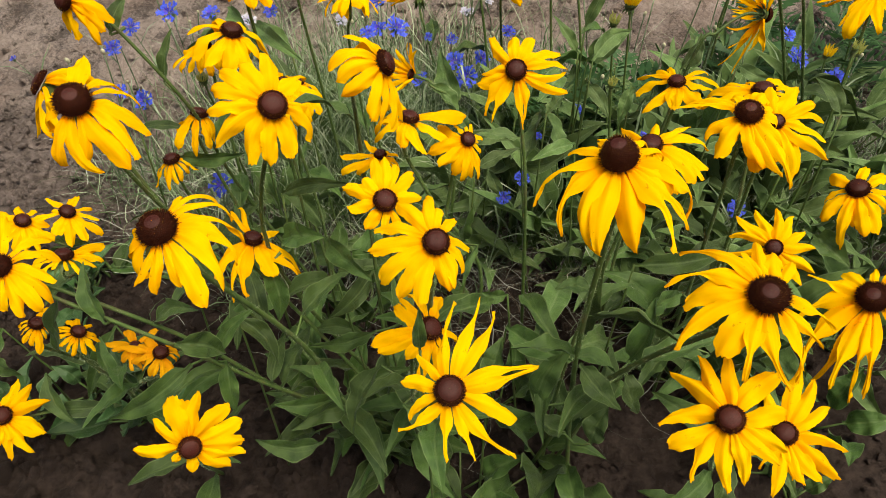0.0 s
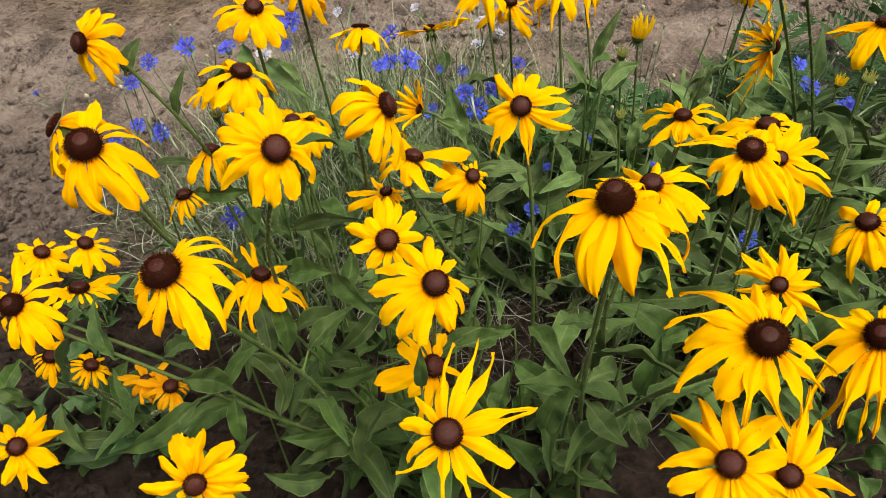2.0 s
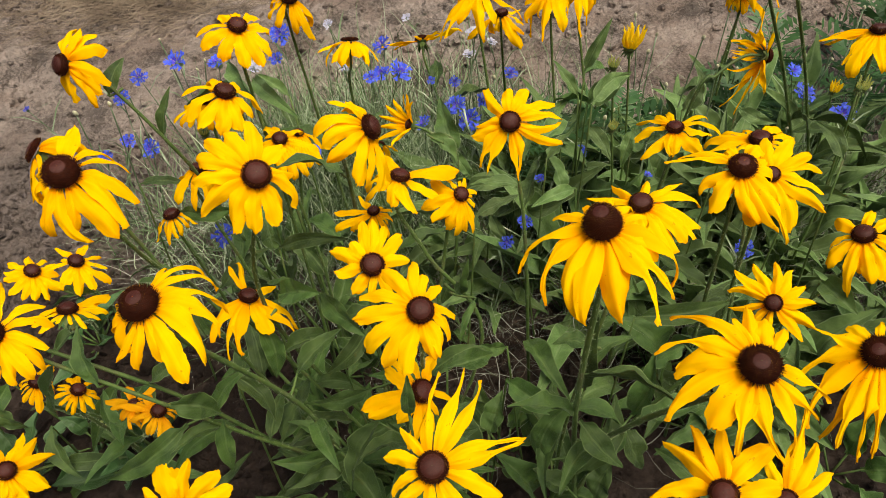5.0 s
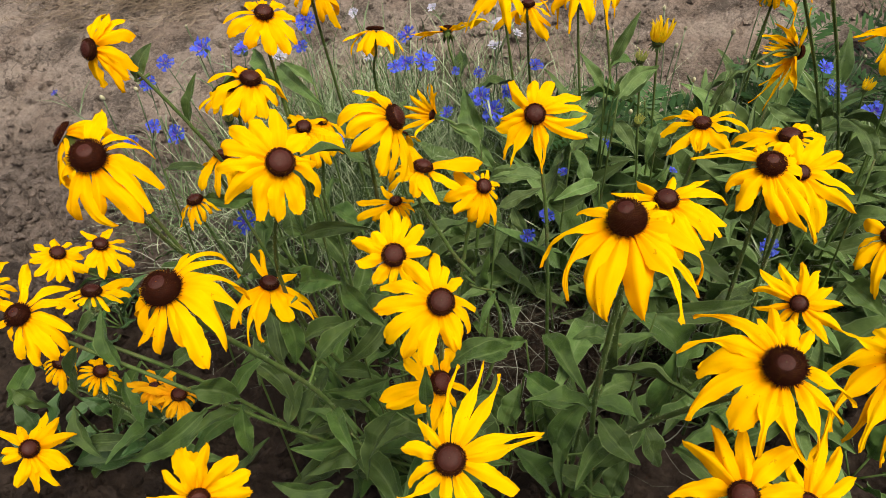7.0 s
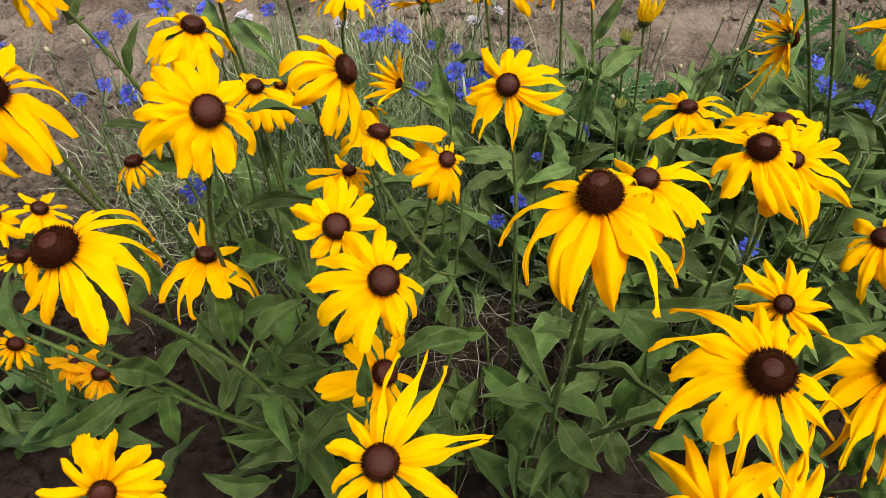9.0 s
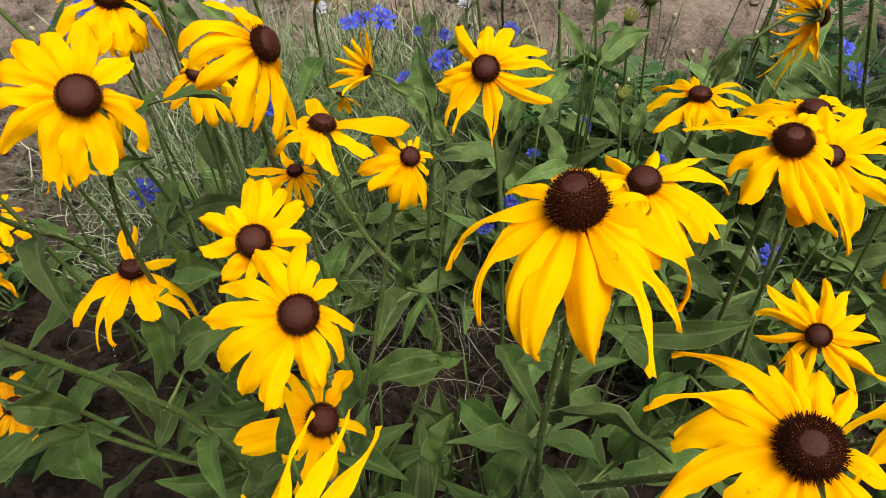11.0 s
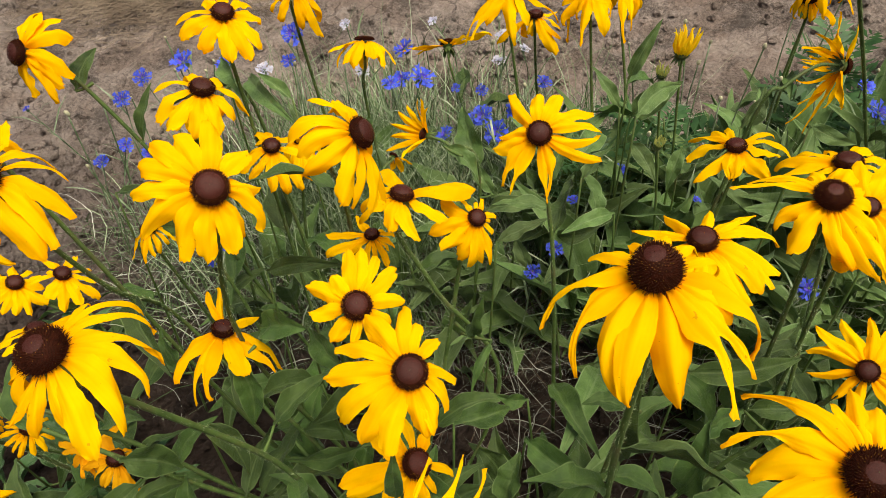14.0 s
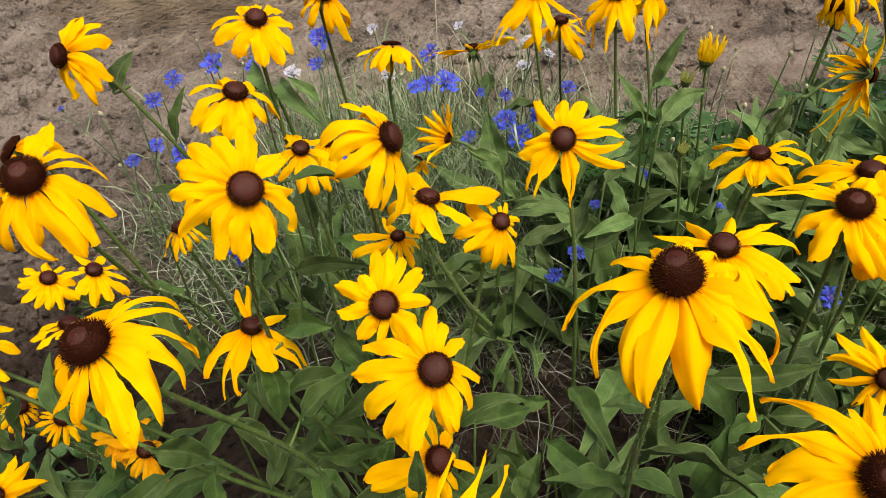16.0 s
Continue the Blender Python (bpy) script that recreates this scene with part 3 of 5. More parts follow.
coneflower("F3", 13, (-0.176, 1.091), [], (-0.194, 1.053, 0.578), (0.292, -0.197, 0.936), 0.0114,
    [(96, 35, 80), (122, 24, 110), (153, 36, 80), (195, 38, 80), (240, 42, 80), (270, 34, 80), (279, 58, 80), (324, 49, 80), (348, 30, 110), (19, 29, 110), (46, 25, 110), (68, 28, 110)], 0.25,
    "drooping yellow coneflower with a brown dome", start=30, late=1.0, pollen=0.1, leaves=2)
coneflower("F4", 14, (-0.170, 0.852), [(-0.254, 0.990, 0.450)], (-0.204, 0.775, 0.616), (0.315, -0.029, 0.949), 0.0112,
    [(74, 47, 62, 0.14, 8, 0), (115, 45, 91, 0.23, 16, 0), (160, 41, 57, 0.05, 16, 0), (193, 41, 55, 0.02, 16, 0), (223, 38, 54, -0.01, 16, 0), (269, 32, 67, -0.07, 14, 0), (321, 47, 92, -0.3, 10, 0), (0, 49, 65), (33, 54, 65), (251, 27, 115)], 0.31,
    "drooping yellow coneflower with a brown dome", start=0, late=1.0, pollen=0.1, leaves=2)
coneflower("F4b", 15, (-0.336, 0.952), [], (-0.299, 0.931, 0.504), (0.010, -0.006, 1.000), 0.0084,
    [(138, 49, 35), (159, 49, 35), (180, 49, 35), (195, 47, 55), (210, 37, 75), (236, 31, 105), (262, 30, 105), (292, 38, 105), (315, 32, 105), (344, 35, 105), (10, 38, 105), (33, 33, 105), (60, 33, 105), (83, 32, 105), (114, 30, 105)], 0.25,
    "drooping yellow coneflower with a brown dome", start=20, late=1.0, pollen=0.1, leaves=2)
coneflower("F5", 16, (-0.164, 0.692), [], (-0.352, 0.668, 0.631), (-0.700, -0.080, 0.650), 0.0120,
    [(81, 57, 62, -0.31, 7, 0), (72, 65, 51, -0.26, 10, 0), (59, 60, 33, -0.21, 9, 0), (291, 47, 37, -0.18, 6, 0), (352, 56, 27, 0.15, 10, 0), (20, 65, 27, -0.1, 9, 0), (100, 30, 80), (60, 30, 80)], 0.25,
    "drooping yellow coneflower with a brown dome", start=10, late=1.0, pollen=0.1, tall=0.6, leaves=4)
coneflower("F6", 17, (-0.091, 0.634), [(-0.300, 0.755, 0.300), (-0.281, 0.646, 0.500)], (-0.279, 0.590, 0.666), (0.189, -0.349, 0.918), 0.0146,
    [(39, 51, 105, -0.22, 7, 0), (15, 48, 81, -0.23, 5, 0), (344, 50, 63, -0.37, 14, 0), (321, 52, 62, -0.39, 16, 0), (284, 57, 52, 0.11, 16, 0), (269, 43, 76, -0.21, 9, 0), (240, 50, 81, 0.45, 12, 1), (226, 48, 77, 0.09, 12, 0), (72, 52, 50), (95, 32, 130), (127, 36, 130), (149, 33, 130), (175, 35, 130)], 0.27,
    "drooping yellow coneflower with a brown dome", start=0, late=1.0, pollen=0.1, pointed=1, ripe=0.85, leaves=4)
coneflower("F7", 18, (-0.014, 0.652), [(-0.179, 0.654, 0.380)], (-0.116, 0.573, 0.671), (0.341, -0.543, 0.767), 0.0115,
    [(67, 46, 43, 0.05, 13, 0), (114, 45, 39, 0.06, 13, 0), (98, 37, 30, 0.05, 14, 0), (133, 45, 46, 0.08, 13, 0), (154, 43, 36, 0.08, 13, 0), (171, 47, 62, 0.35, 15, 1), (205, 39, 57, 0.38, 16, 0), (241, 38, 45, 0.08, 13, 0), (275, 34, 36, -0.13, 13, 0), (290, 35, 84, -0.04, 8, 0), (337, 36, 79, -0.5, 14, 0), (352, 26, 61, -0.09, 10, 1), (37, 29, 42, -0.12, 14, 0)], 0.35,
    "broad petalled yellow coneflower standing upright above the leaves", start=0, late=1.0, pollen=0.1, ripe=0.05, leaves=0)
coneflower("F8", 19, (-0.186, 0.872), [], (-0.179, 0.827, 0.516), (0.226, -0.263, 0.938), 0.0093,
    [(18, 38, 55), (45, 30, 85), (69, 32, 55), (87, 38, 55), (112, 25, 85), (149, 29, 85), (174, 36, 55), (210, 34, 55), (240, 40, 55), (261, 47, 55), (282, 48, 55), (330, 44, 35)], 0.25,
    "yellow coneflower with spread petals and brown dome", start=10, late=1.0, pollen=0.1, leaves=2)
coneflower("F9", 20, (-0.065, 0.586), [(-0.080, 0.715, 0.480)], (-0.035, 0.635, 0.666), (0.890, -0.084, 0.449), 0.0109,
    [(81, 34, 72, 0.06, 7, 0), (108, 51, 124, 0.21, 13, 0), (135, 43, 103, 0.19, 13, 0), (166, 46, 103, 0.08, 12, 0), (199, 43, 46, 0.15, 16, 0), (235, 42, 49, -0.18, 10, 0), (250, 47, 39, -0.13, 9, 0), (262, 48, 33, 0.06, 8, 0), (45, 25, 75), (300, 38, 105), (324, 32, 105), (352, 31, 105), (18, 39, 105)], 0.32,
    "drooping yellow coneflower with a brown dome", start=-5, late=1.0, pollen=0.1, leaves=2)
coneflower("F10", 21, (-0.125, 1.120), [(-0.149, 1.133, 0.360)], (-0.139, 1.138, 0.466), (0.021, 0.530, 0.848), 0.0132,
    [(30, 43, 23, -0.02, 9, 0), (19, 48, 84, 0.01, 7, 0), (61, 46, 78, -0.01, 15, 0), (85, 51, 82, -0.06, 15, 0), (288, 51, 93, -0.01, 13, 0), (127, 35, 73, -0.04, 17, 0), (151, 50, 89, -0.02, 15, 0), (183, 46, 70, -0.01, 9, 0), (234, 43, 85), (324, 27, 115)], 0.25,
    "drooping yellow coneflower above the blue cornflowers", start=15, late=1.0, pollen=0.1, tall=0.45, leaves=2)
coneflower("F11", 22, (-0.073, 0.614), [(0.049, 0.697, 0.280), (-0.004, 0.683, 0.460)], (-0.022, 0.677, 0.578), (0.231, 0.165, 0.959), 0.0098,
    [(278, 70, 22, -0.09, 19, 0), (220, 34, 30, 0.02, 15, 0), (154, 38, 33, 0.29, 15, 0), (130, 30, 59, 0.16, 13, 0), (311, 43, 95), (339, 56, 25), (16, 38, 95), (52, 37, 95), (84, 38, 95)], 0.27,
    "drooping yellow coneflower with a brown dome", start=-5, late=1.0, pollen=0.1, leaves=0)
coneflower("F12", 23, (-0.092, 0.603), [], (0.034, 0.704, 0.529), (0.372, -0.469, 0.801), 0.0081,
    [(164, 38, 47, 0.06, 12, 0), (197, 35, 42, -0.01, 12, 0), (227, 37, 67, -0.07, 12, 0), (246, 44, 70, 0.01, 11, 0), (261, 39, 68, 0.02, 8, 0), (273, 43, 60, 0.02, 8, 0), (128, 28, 22, -0.12, 12, 0), (57, 14, 50), (87, 19, 50), (303, 19, 50), (330, 12, 50), (355, 21, 45), (31, 23, 51)], 0.25,
    "yellow coneflower with spread petals and brown dome", start=10, late=1.0, pollen=0.1, ripe=0.05, leaves=2)
coneflower("F13", 24, (0.122, 0.815), [(0.107, 0.798, 0.380)], (0.088, 0.800, 0.547), (-0.038, -0.683, 0.729), 0.0119,
    [(138, 43, 45, -0.16, 13, 0), (97, 37, 41, -0.01, 13, 0), (69, 38, 33, -0.06, 14, 0), (42, 52, 58, -0.26, 13, 0), (25, 48, 26, -0.35, 13, 1), (341, 49, 43, 0.47, 12, 1), (323, 50, 9, 0.31, 10, 0), (297, 47, 26, -0.34, 12, 2), (279, 54, 13, 0.03, 9, 2), (241, 52, 19, 0.08, 12, 2), (216, 49, 34, 0.36, 14, 2), (199, 38, 30, -0.04, 16, 0), (172, 30, 35, 0.26, 11, 1)], 0.24,
    "yellow coneflower with spread petals and brown dome", start=5, late=1.0, pollen=0.1, pointed=3, ripe=0.05, leaves=2)
coneflower("F14", 25, (-0.014, 0.650), [], (-0.057, 0.697, 0.516), (0.013, -0.050, 0.999), 0.0067,
    [(27, 20, 55), (64, 19, 85), (96, 20, 85), (126, 32, 15), (168, 39, 15), (201, 39, 15), (213, 28, 55), (255, 28, 55), (284, 21, 85), (309, 27, 55), (335, 17, 85), (359, 21, 85)], 0.25,
    "yellow coneflower with spread petals and brown dome", start=10, late=1.0, pollen=0.1, leaves=2)
coneflower("F15", 26, (-0.037, 0.642), [], (-0.036, 0.553, 0.588), (0.192, -0.433, 0.881), 0.0101,
    [(110, 34, 66, 0.46, 9, 1), (112, 20, 7, -0.02, 9, 0), (170, 24, 17, -0.05, 11, 0), (219, 21, 21, -0.06, 11, 0), (257, 20, 20, -0.24, 7, 1), (282, 23, 23, 0.03, 7, 0), (359, 26, 25, -0.14, 10, 0), (29, 32, 19, 0.0, 11, 0), (69, 37, 21, -0.0, 11, 0), (85, 36, 23, -0.07, 10, 0), (51, 42, 45, 0.07, 7, 0), (138, 32, 30), (321, 19, 30)], 0.34,
    "yellow coneflower with spread petals and brown dome", start=5, late=1.0, pollen=0.1, leaves=4)
coneflower("F16", 27, (-0.047, 0.631), [], (0.008, 0.488, 0.607), (0.091, -0.472, 0.877), 0.0104,
    [(117, 43, 46, 0.06, 12, 0), (103, 37, 56, -0.17, 13, 0), (82, 26, 46, -0.07, 10, 0), (50, 20, 49, -0.09, 8, 0), (8, 21, 76, -0.43, 9, 0), (336, 25, 77, -0.5, 10, 0), (295, 29, 32, -0.15, 10, 0), (270, 30, 31, 0.13, 11, 0), (242, 40, 15, 0.04, 13, 0), (220, 45, 51, 0.12, 12, 0), (194, 49, 58, 0.16, 13, 0), (169, 45, 43, 0.1, 13, 0), (137, 47, 65, 0.28, 11, 0)], 0.30,
    "yellow coneflower with spread petals and brown dome", start=-5, late=1.0, pollen=0.1, ripe=0.05, leaves=4)
coneflower("F17", 28, (-0.038, 0.625), [], (-0.002, 0.502, 0.479), (0.551, -0.266, 0.791), 0.0110,
    [(133, 46, 31, 0.17, 12, 0), (156, 43, 38, -0.08, 11, 0), (104, 29, 7, -0.2, 12, 0), (183, 27, 40, -0.04, 12, 0), (6, 44, 45), (42, 38, 55), (75, 34, 45), (218, 42, 36), (245, 37, 56), (270, 23, 45), (307, 36, 39)], 0.25,
    "yellow coneflower with spread petals and brown dome", start=5, late=1.0, pollen=0.1, leaves=4)
coneflower("F18", 29, (-0.028, 0.650), [], (0.018, 0.379, 0.577), (0.023, -0.336, 0.942), 0.0109,
    [(101, 55, 16, -0.36, 9, 2), (71, 62, 8, -0.06, 9, 2), (51, 70, 42, 0.13, 9, 2), (27, 62, 40, -0.23, 10, 2), (5, 53, -3, 0.12, 9, 2), (340, 41, 17, -0.05, 12, 0), (302, 51, 8, 0.15, 9, 2), (288, 39, 8, -0.01, 9, 2), (256, 37, 16, 0.18, 9, 2), (232, 32, 1, -0.42, 9, 2), (192, 29, 63, 0.31, 7, 1), (157, 26, 14, 0.15, 10, 0), (121, 29, 34, 0.06, 8, 1)], 0.17,
    "wide open yellow coneflower with narrow twisted petals low in the bed", start=0, late=1.0, pollen=0.1, pointed=2, ripe=0.05, leaves=4)
coneflower("F19", 30, (0.174, 0.579), [(0.144, 0.546, 0.360)], (0.137, 0.507, 0.670), (-0.210, -0.080, 0.975), 0.0135,
    [(160, 60, 80, 0.47, 17, 2), (191, 55, 73, 0.5, 16, 2), (133, 38, 60, 0.13, 10, 0), (218, 71, 129, 0.34, 15, 1), (245, 65, 87, 0.03, 16, 1), (274, 63, 85, -0.08, 20, 1), (302, 67, 28, -0.26, 17, 2), (311, 60, 65, -0.09, 15, 2), (325, 37, 78, -0.04, 11, 0), (343, 57, 102, -0.36, 16, 2), (20, 41, 170), (48, 42, 170), (75, 52, 170), (104, 48, 170)], 0.19,
    "large drooping yellow coneflower, its tall dark centre dusted with pollen", start=0, late=1.7, pollen=0.7, tall=1.2, pointed=2, thick=1.2, ripe=0.85, leaves=4)
coneflower("F20", 31, (0.137, 0.602), [], (0.185, 0.592, 0.611), (-0.061, -0.151, 0.987), 0.0099,
    [(159, 37, 18, 0.04, 8, 1), (124, 30, 45, -0.03, 8, 1), (71, 24, 25, 0.01, 8, 1), (38, 38, 22, -0.13, 7, 1), (25, 48, 43, -0.29, 10, 1), (359, 39, 29, -0.48, 13, 0), (341, 41, 30, -0.36, 12, 0), (324, 39, 23, -0.24, 13, 0), (305, 42, 34, -0.1, 13, 0), (290, 40, 32, 0.02, 14, 0), (263, 34, 39, 0.13, 13, 0), (238, 36, 42, 0.1, 11, 0), (194, 27, 90), (221, 31, 90)], 0.27,
    "drooping yellow coneflower with a brown dome", start=-5, late=1.0, pollen=0.1, leaves=4)
coneflower("F21", 32, (0.248, 0.825), [], (0.285, 0.853, 0.491), (-0.138, 0.007, 0.990), 0.0106,
    [(110, 60, 45, 0.24, 11, 0), (144, 44, 51, 0.32, 13, 0), (210, 46, 35, -0.05, 14, 1), (236, 30, 43, 0.23, 11, 1), (267, 32, 21, -0.26, 14, 1), (301, 39, 37, 0.0, 18, 1), (354, 37, 38, -0.03, 14, 1), (37, 69, 58, -0.28, 10, 0), (46, 56, 28, -0.13, 9, 1), (86, 49, 24, 0.01, 9, 0), (104, 41, 12, 0.04, 12, 0)], 0.25,
    "yellow coneflower with spread petals and brown dome", start=5, late=1.0, pollen=0.1, leaves=2)
coneflower("F22", 33, (0.327, 0.730), [], (0.283, 0.646, 0.601), (-0.113, -0.225, 0.968), 0.0122,
    [(169, 53, 31, 0.42, 8, 1), (155, 46, 43, 0.44, 6, 1), (210, 37, 66, 0.24, 11, 1), (248, 42, 67, 0.05, 15, 0), (281, 42, 45, 0.4, 14, 0), (303, 55, 41, 0.23, 14, 1), (317, 68, 35, 0.01, 13, 2), (296, 61, 119, 0.09, 11, 0), (81, 50, 85), (126, 34, 85), (348, 42, 85), (20, 35, 115), (53, 36, 115)], 0.29,
    "drooping yellow coneflower with a brown dome", start=-10, late=1.0, pollen=0.25, pointed=3, ripe=0.85, leaves=4)
coneflower("F23", 34, (0.371, 0.767), [], (0.314, 0.653, 0.585), (-0.132, -0.410, 0.902), 0.0076,
    [(105, 42, 29, -0.14, 11, 0), (74, 42, 22, -0.06, 14, 0), (46, 37, 5, -0.07, 10, 0), (14, 40, 27, -0.37, 12, 0), (336, 49, 10, -0.03, 12, 1), (315, 48, 47, -0.23, 14, 0), (41, 64, 67, -0.15, 8, 0), (153, 43, 37), (201, 37, 46), (228, 19, 45), (260, 36, 38), (285, 31, 45)], 0.30,
    "yellow coneflower with spread petals and brown dome", start=5, late=1.0, pollen=0.1, leaves=4)
coneflower("F24", 35, (0.387, 0.717), [], (0.333, 0.735, 0.561), (-0.091, 0.052, 0.995), 0.0115,
    [(21, 39, 55), (57, 55, 55), (96, 34, 55), (129, 46, 55), (141, 58, 55), (168, 55, 55), (186, 28, 75), (215, 29, 105), (246, 32, 105), (268, 33, 105), (298, 28, 105), (331, 29, 105), (357, 26, 75)], 0.25,
    "drooping yellow coneflower with a brown dome", start=-5, late=1.0, pollen=0.1, leaves=2)
coneflower("F25", 36, (0.139, 0.589), [], (0.311, 0.569, 0.507), (-0.363, -0.492, 0.791), 0.0080,
    [(170, 33, 16, 0.32, 9, 1), (158, 38, 9, 0.09, 10, 1), (135, 33, 6, 0.07, 10, 1), (106, 32, 9, 0.08, 9, 1), (83, 29, 20, 0.06, 10, 1), (56, 28, 42, 0.09, 10, 1), (25, 28, 11, 0.02, 9, 1), (352, 33, 9, 0.02, 11, 1), (331, 34, 14, 0.01, 10, 1), (213, 32, 20), (249, 26, 20), (279, 28, 13)], 0.23,
    "yellow coneflower with spread petals and brown dome", start=0, late=1.0, pollen=0.1, pointed=1, ripe=0.05, leaves=4)
coneflower("F26", 37, (0.123, 0.603), [(0.162, 0.566, 0.240), (0.194, 0.489, 0.450)], (0.235, 0.431, 0.611), (-0.218, -0.279, 0.935), 0.0134,
    [(151, 65, 56, 0.36, 12, 2), (173, 53, 26, 0.5, 14, 2), (192, 48, 53, 0.35, 17, 0), (217, 57, 28, 0.45, 14, 1), (257, 44, 36, 0.05, 19, 0), (277, 51, 26, 0.11, 14, 2), (291, 51, 46, 0.39, 14, 2), (340, 46, 44, -0.5, 14, 2), (346, 41, 57, 0.03, 8, 2), (26, 34, 37, -0.5, 12, 2), (105, 28, 31, 0.13, 13, 0), (83, 25, 28, 0.13, 8, 0), (132, 33, 42, 0.14, 11, 1), (126, 37, 21, 0.03, 10, 1)], 0.21,
    "large yellow coneflower with long curling petals and brown dome", start=-8, late=1.0, pollen=0.4, pointed=3, thick=1.2, ripe=0.85, leaves=4)
coneflower("F27", 38, (0.359, 0.710), [], (0.407, 0.543, 0.466), (-0.453, -0.232, 0.861), 0.0145,
    [(201, 50, 23, 0.02, 14, 2), (172, 31, 45, 0.11, 12, 0), (222, 63, 41, 0.5, 17, 2), (250, 75, 21, 0.5, 21, 2), (291, 95, 66, -0.18, 15, 2), (292, 83, 18, 0.03, 17, 2), (306, 88, 26, -0.06, 15, 2), (317, 82, 36, -0.13, 14, 2), (63, 23, 65), (105, 35, 65), (135, 37, 85), (351, 38, 65), (27, 44, 95)], 0.23,
    "drooping yellow coneflower with a brown dome", start=-8, late=1.0, pollen=0.1, pointed=2, ripe=0.85, leaves=4)
coneflower("F28", 39, (0.385, 0.590), [], (0.208, 0.369, 0.555), (-0.326, -0.272, 0.905), 0.0099,
    [(166, 48, 35, 0.24, 13, 1), (159, 41, 4, -0.08, 12, 1), (121, 38, 1, 0.21, 13, 1), (98, 38, 12, -0.22, 15, 0), (48, 29, 6, 0.12, 13, 0), (17, 31, 8, -0.11, 12, 1), (351, 32, 13, 0.14, 10, 1), (328, 34, 10, -0.16, 11, 1), (294, 39, 13, 0.24, 12, 1), (261, 40, 10, 0.37, 12, 2), (251, 37, 2, -0.09, 13, 0), (203, 37, 6, 0.46, 13, 1)], 0.27,
    "yellow coneflower with spread petals and brown dome", start=0, late=1.0, pollen=0.1, pointed=3, leaves=4)
coneflower("F29", 40, (0.470, 0.590), [], (0.278, 0.399, 0.478), (-0.276, -0.162, 0.948), 0.0097,
    [(124, 77, 15, 0.02, 12, 2), (104, 52, 23, 0.15, 12, 1), (81, 38, 26, 0.12, 9, 0), (58, 35, 18, -0.38, 10, 1), (20, 39, 8, -0.24, 13, 1), (349, 34, 12, 0.09, 12, 1), (335, 32, 17, 0.03, 10, 1), (326, 27, 25, -0.02, 10, 1), (313, 41, 18, -0.13, 11, 1), (157, 33, 17, -0.02, 9, 1), (201, 39, 37), (232, 38, 28), (258, 40, 25), (288, 27, 25)], 0.26,
    "yellow coneflower with spread petals and brown dome", start=0, late=1.0, pollen=0.1, pointed=2, leaves=4)
coneflower("F30", 41, (0.348, 0.751), [], (0.470, 0.720, 0.437), (-0.336, -0.002, 0.942), 0.0126,
    [(201, 39, 33, -0.05, 17, 0), (279, 44, 60, 0.16, 16, 0), (247, 32, 70, 0.16, 8, 0), (317, 39, 94, 0.23, 16, 0), (342, 48, 55, 0.09, 15, 0), (10, 48, 61, -0.09, 15, 0), (316, 66, 78, 0.13, 13, 1), (115, 32, 34, 0.0, 15, 0), (49, 38, 100), (72, 33, 70), (153, 51, 50)], 0.22,
    "drooping yellow coneflower with a brown dome", start=-5, late=1.0, pollen=0.1, pointed=1, leaves=4)
coneflower("F31", 42, (-0.087, 0.613), [(-0.121, 0.579, 0.220), (-0.141, 0.555, 0.380)], (-0.185, 0.470, 0.643), (-0.038, -0.197, 0.980), 0.0141,
    [(73, 64, 86, -0.11, 6, 0), (59, 58, 87, -0.23, 8, 1), (37, 55, 90, -0.36, 11, 1), (11, 53, 82, -0.32, 11, 1), (349, 50, 68, -0.45, 16, 0), (310, 55, 39, -0.1, 14, 0), (297, 36, 85, -0.07, 8, 0), (275, 37, 68, -0.15, 8, 0), (261, 31, 57, -0.34, 6, 0), (78, 36, 55, 0.17, 5, 1), (116, 35, 132), (142, 43, 132), (168, 44, 132), (196, 40, 132), (222, 41, 132)], 0.21,
    "large yellow coneflower on a leaning hairy stem, petals swept down", start=0, late=1.0, pollen=0.3, pointed=1, thick=1.2, ripe=0.85, leaves=4)
coneflower("F32", 43, (-0.011, 0.598), [], (-0.198, 0.650, 0.441), (0.260, 0.147, 0.954), 0.0108,
    [(0, 76, 23, 0.01, 8, 1), (349, 80, 13, 0.06, 6, 1), (314, 44, 34, -0.19, 11, 1), (257, 66, 78, -0.14, 14, 1), (191, 41, 37, 0.06, 17, 0), (138, 55, 44, 0.32, 20, 2), (99, 50, 40, 0.38, 17, 0), (129, 65, 79, 0.17, 9, 2), (228, 60, 50)], 0.25,
    "drooping yellow coneflower with a brown dome", start=10, late=1.0, pollen=0.1, pointed=3, leaves=4)
coneflower("F33", 44, (-0.590, 0.941), [], (-0.706, 0.958, 0.166), (0.477, -0.059, 0.877), 0.0133,
    [(38, 27, 28, -0.04, 14, 0), (84, 33, 20, 0.09, 14, 0), (111, 32, 20, 0.08, 12, 0), (142, 34, 13, -0.08, 13, 0), (175, 43, 21, -0.13, 14, 0), (197, 42, 29, -0.07, 12, 0), (216, 43, 33, -0.04, 14, 0), (240, 48, 35, -0.09, 13, 0), (265, 47, 27, -0.05, 17, 0), (294, 32, 21, 0.02, 14, 0), (323, 33, 21, 0.01, 13, 0), (359, 34, 41)], 0.25,
    "small yellow coneflower low over the soil", start=0, late=1.0, pollen=0.1, ripe=0.05, leaves=2)
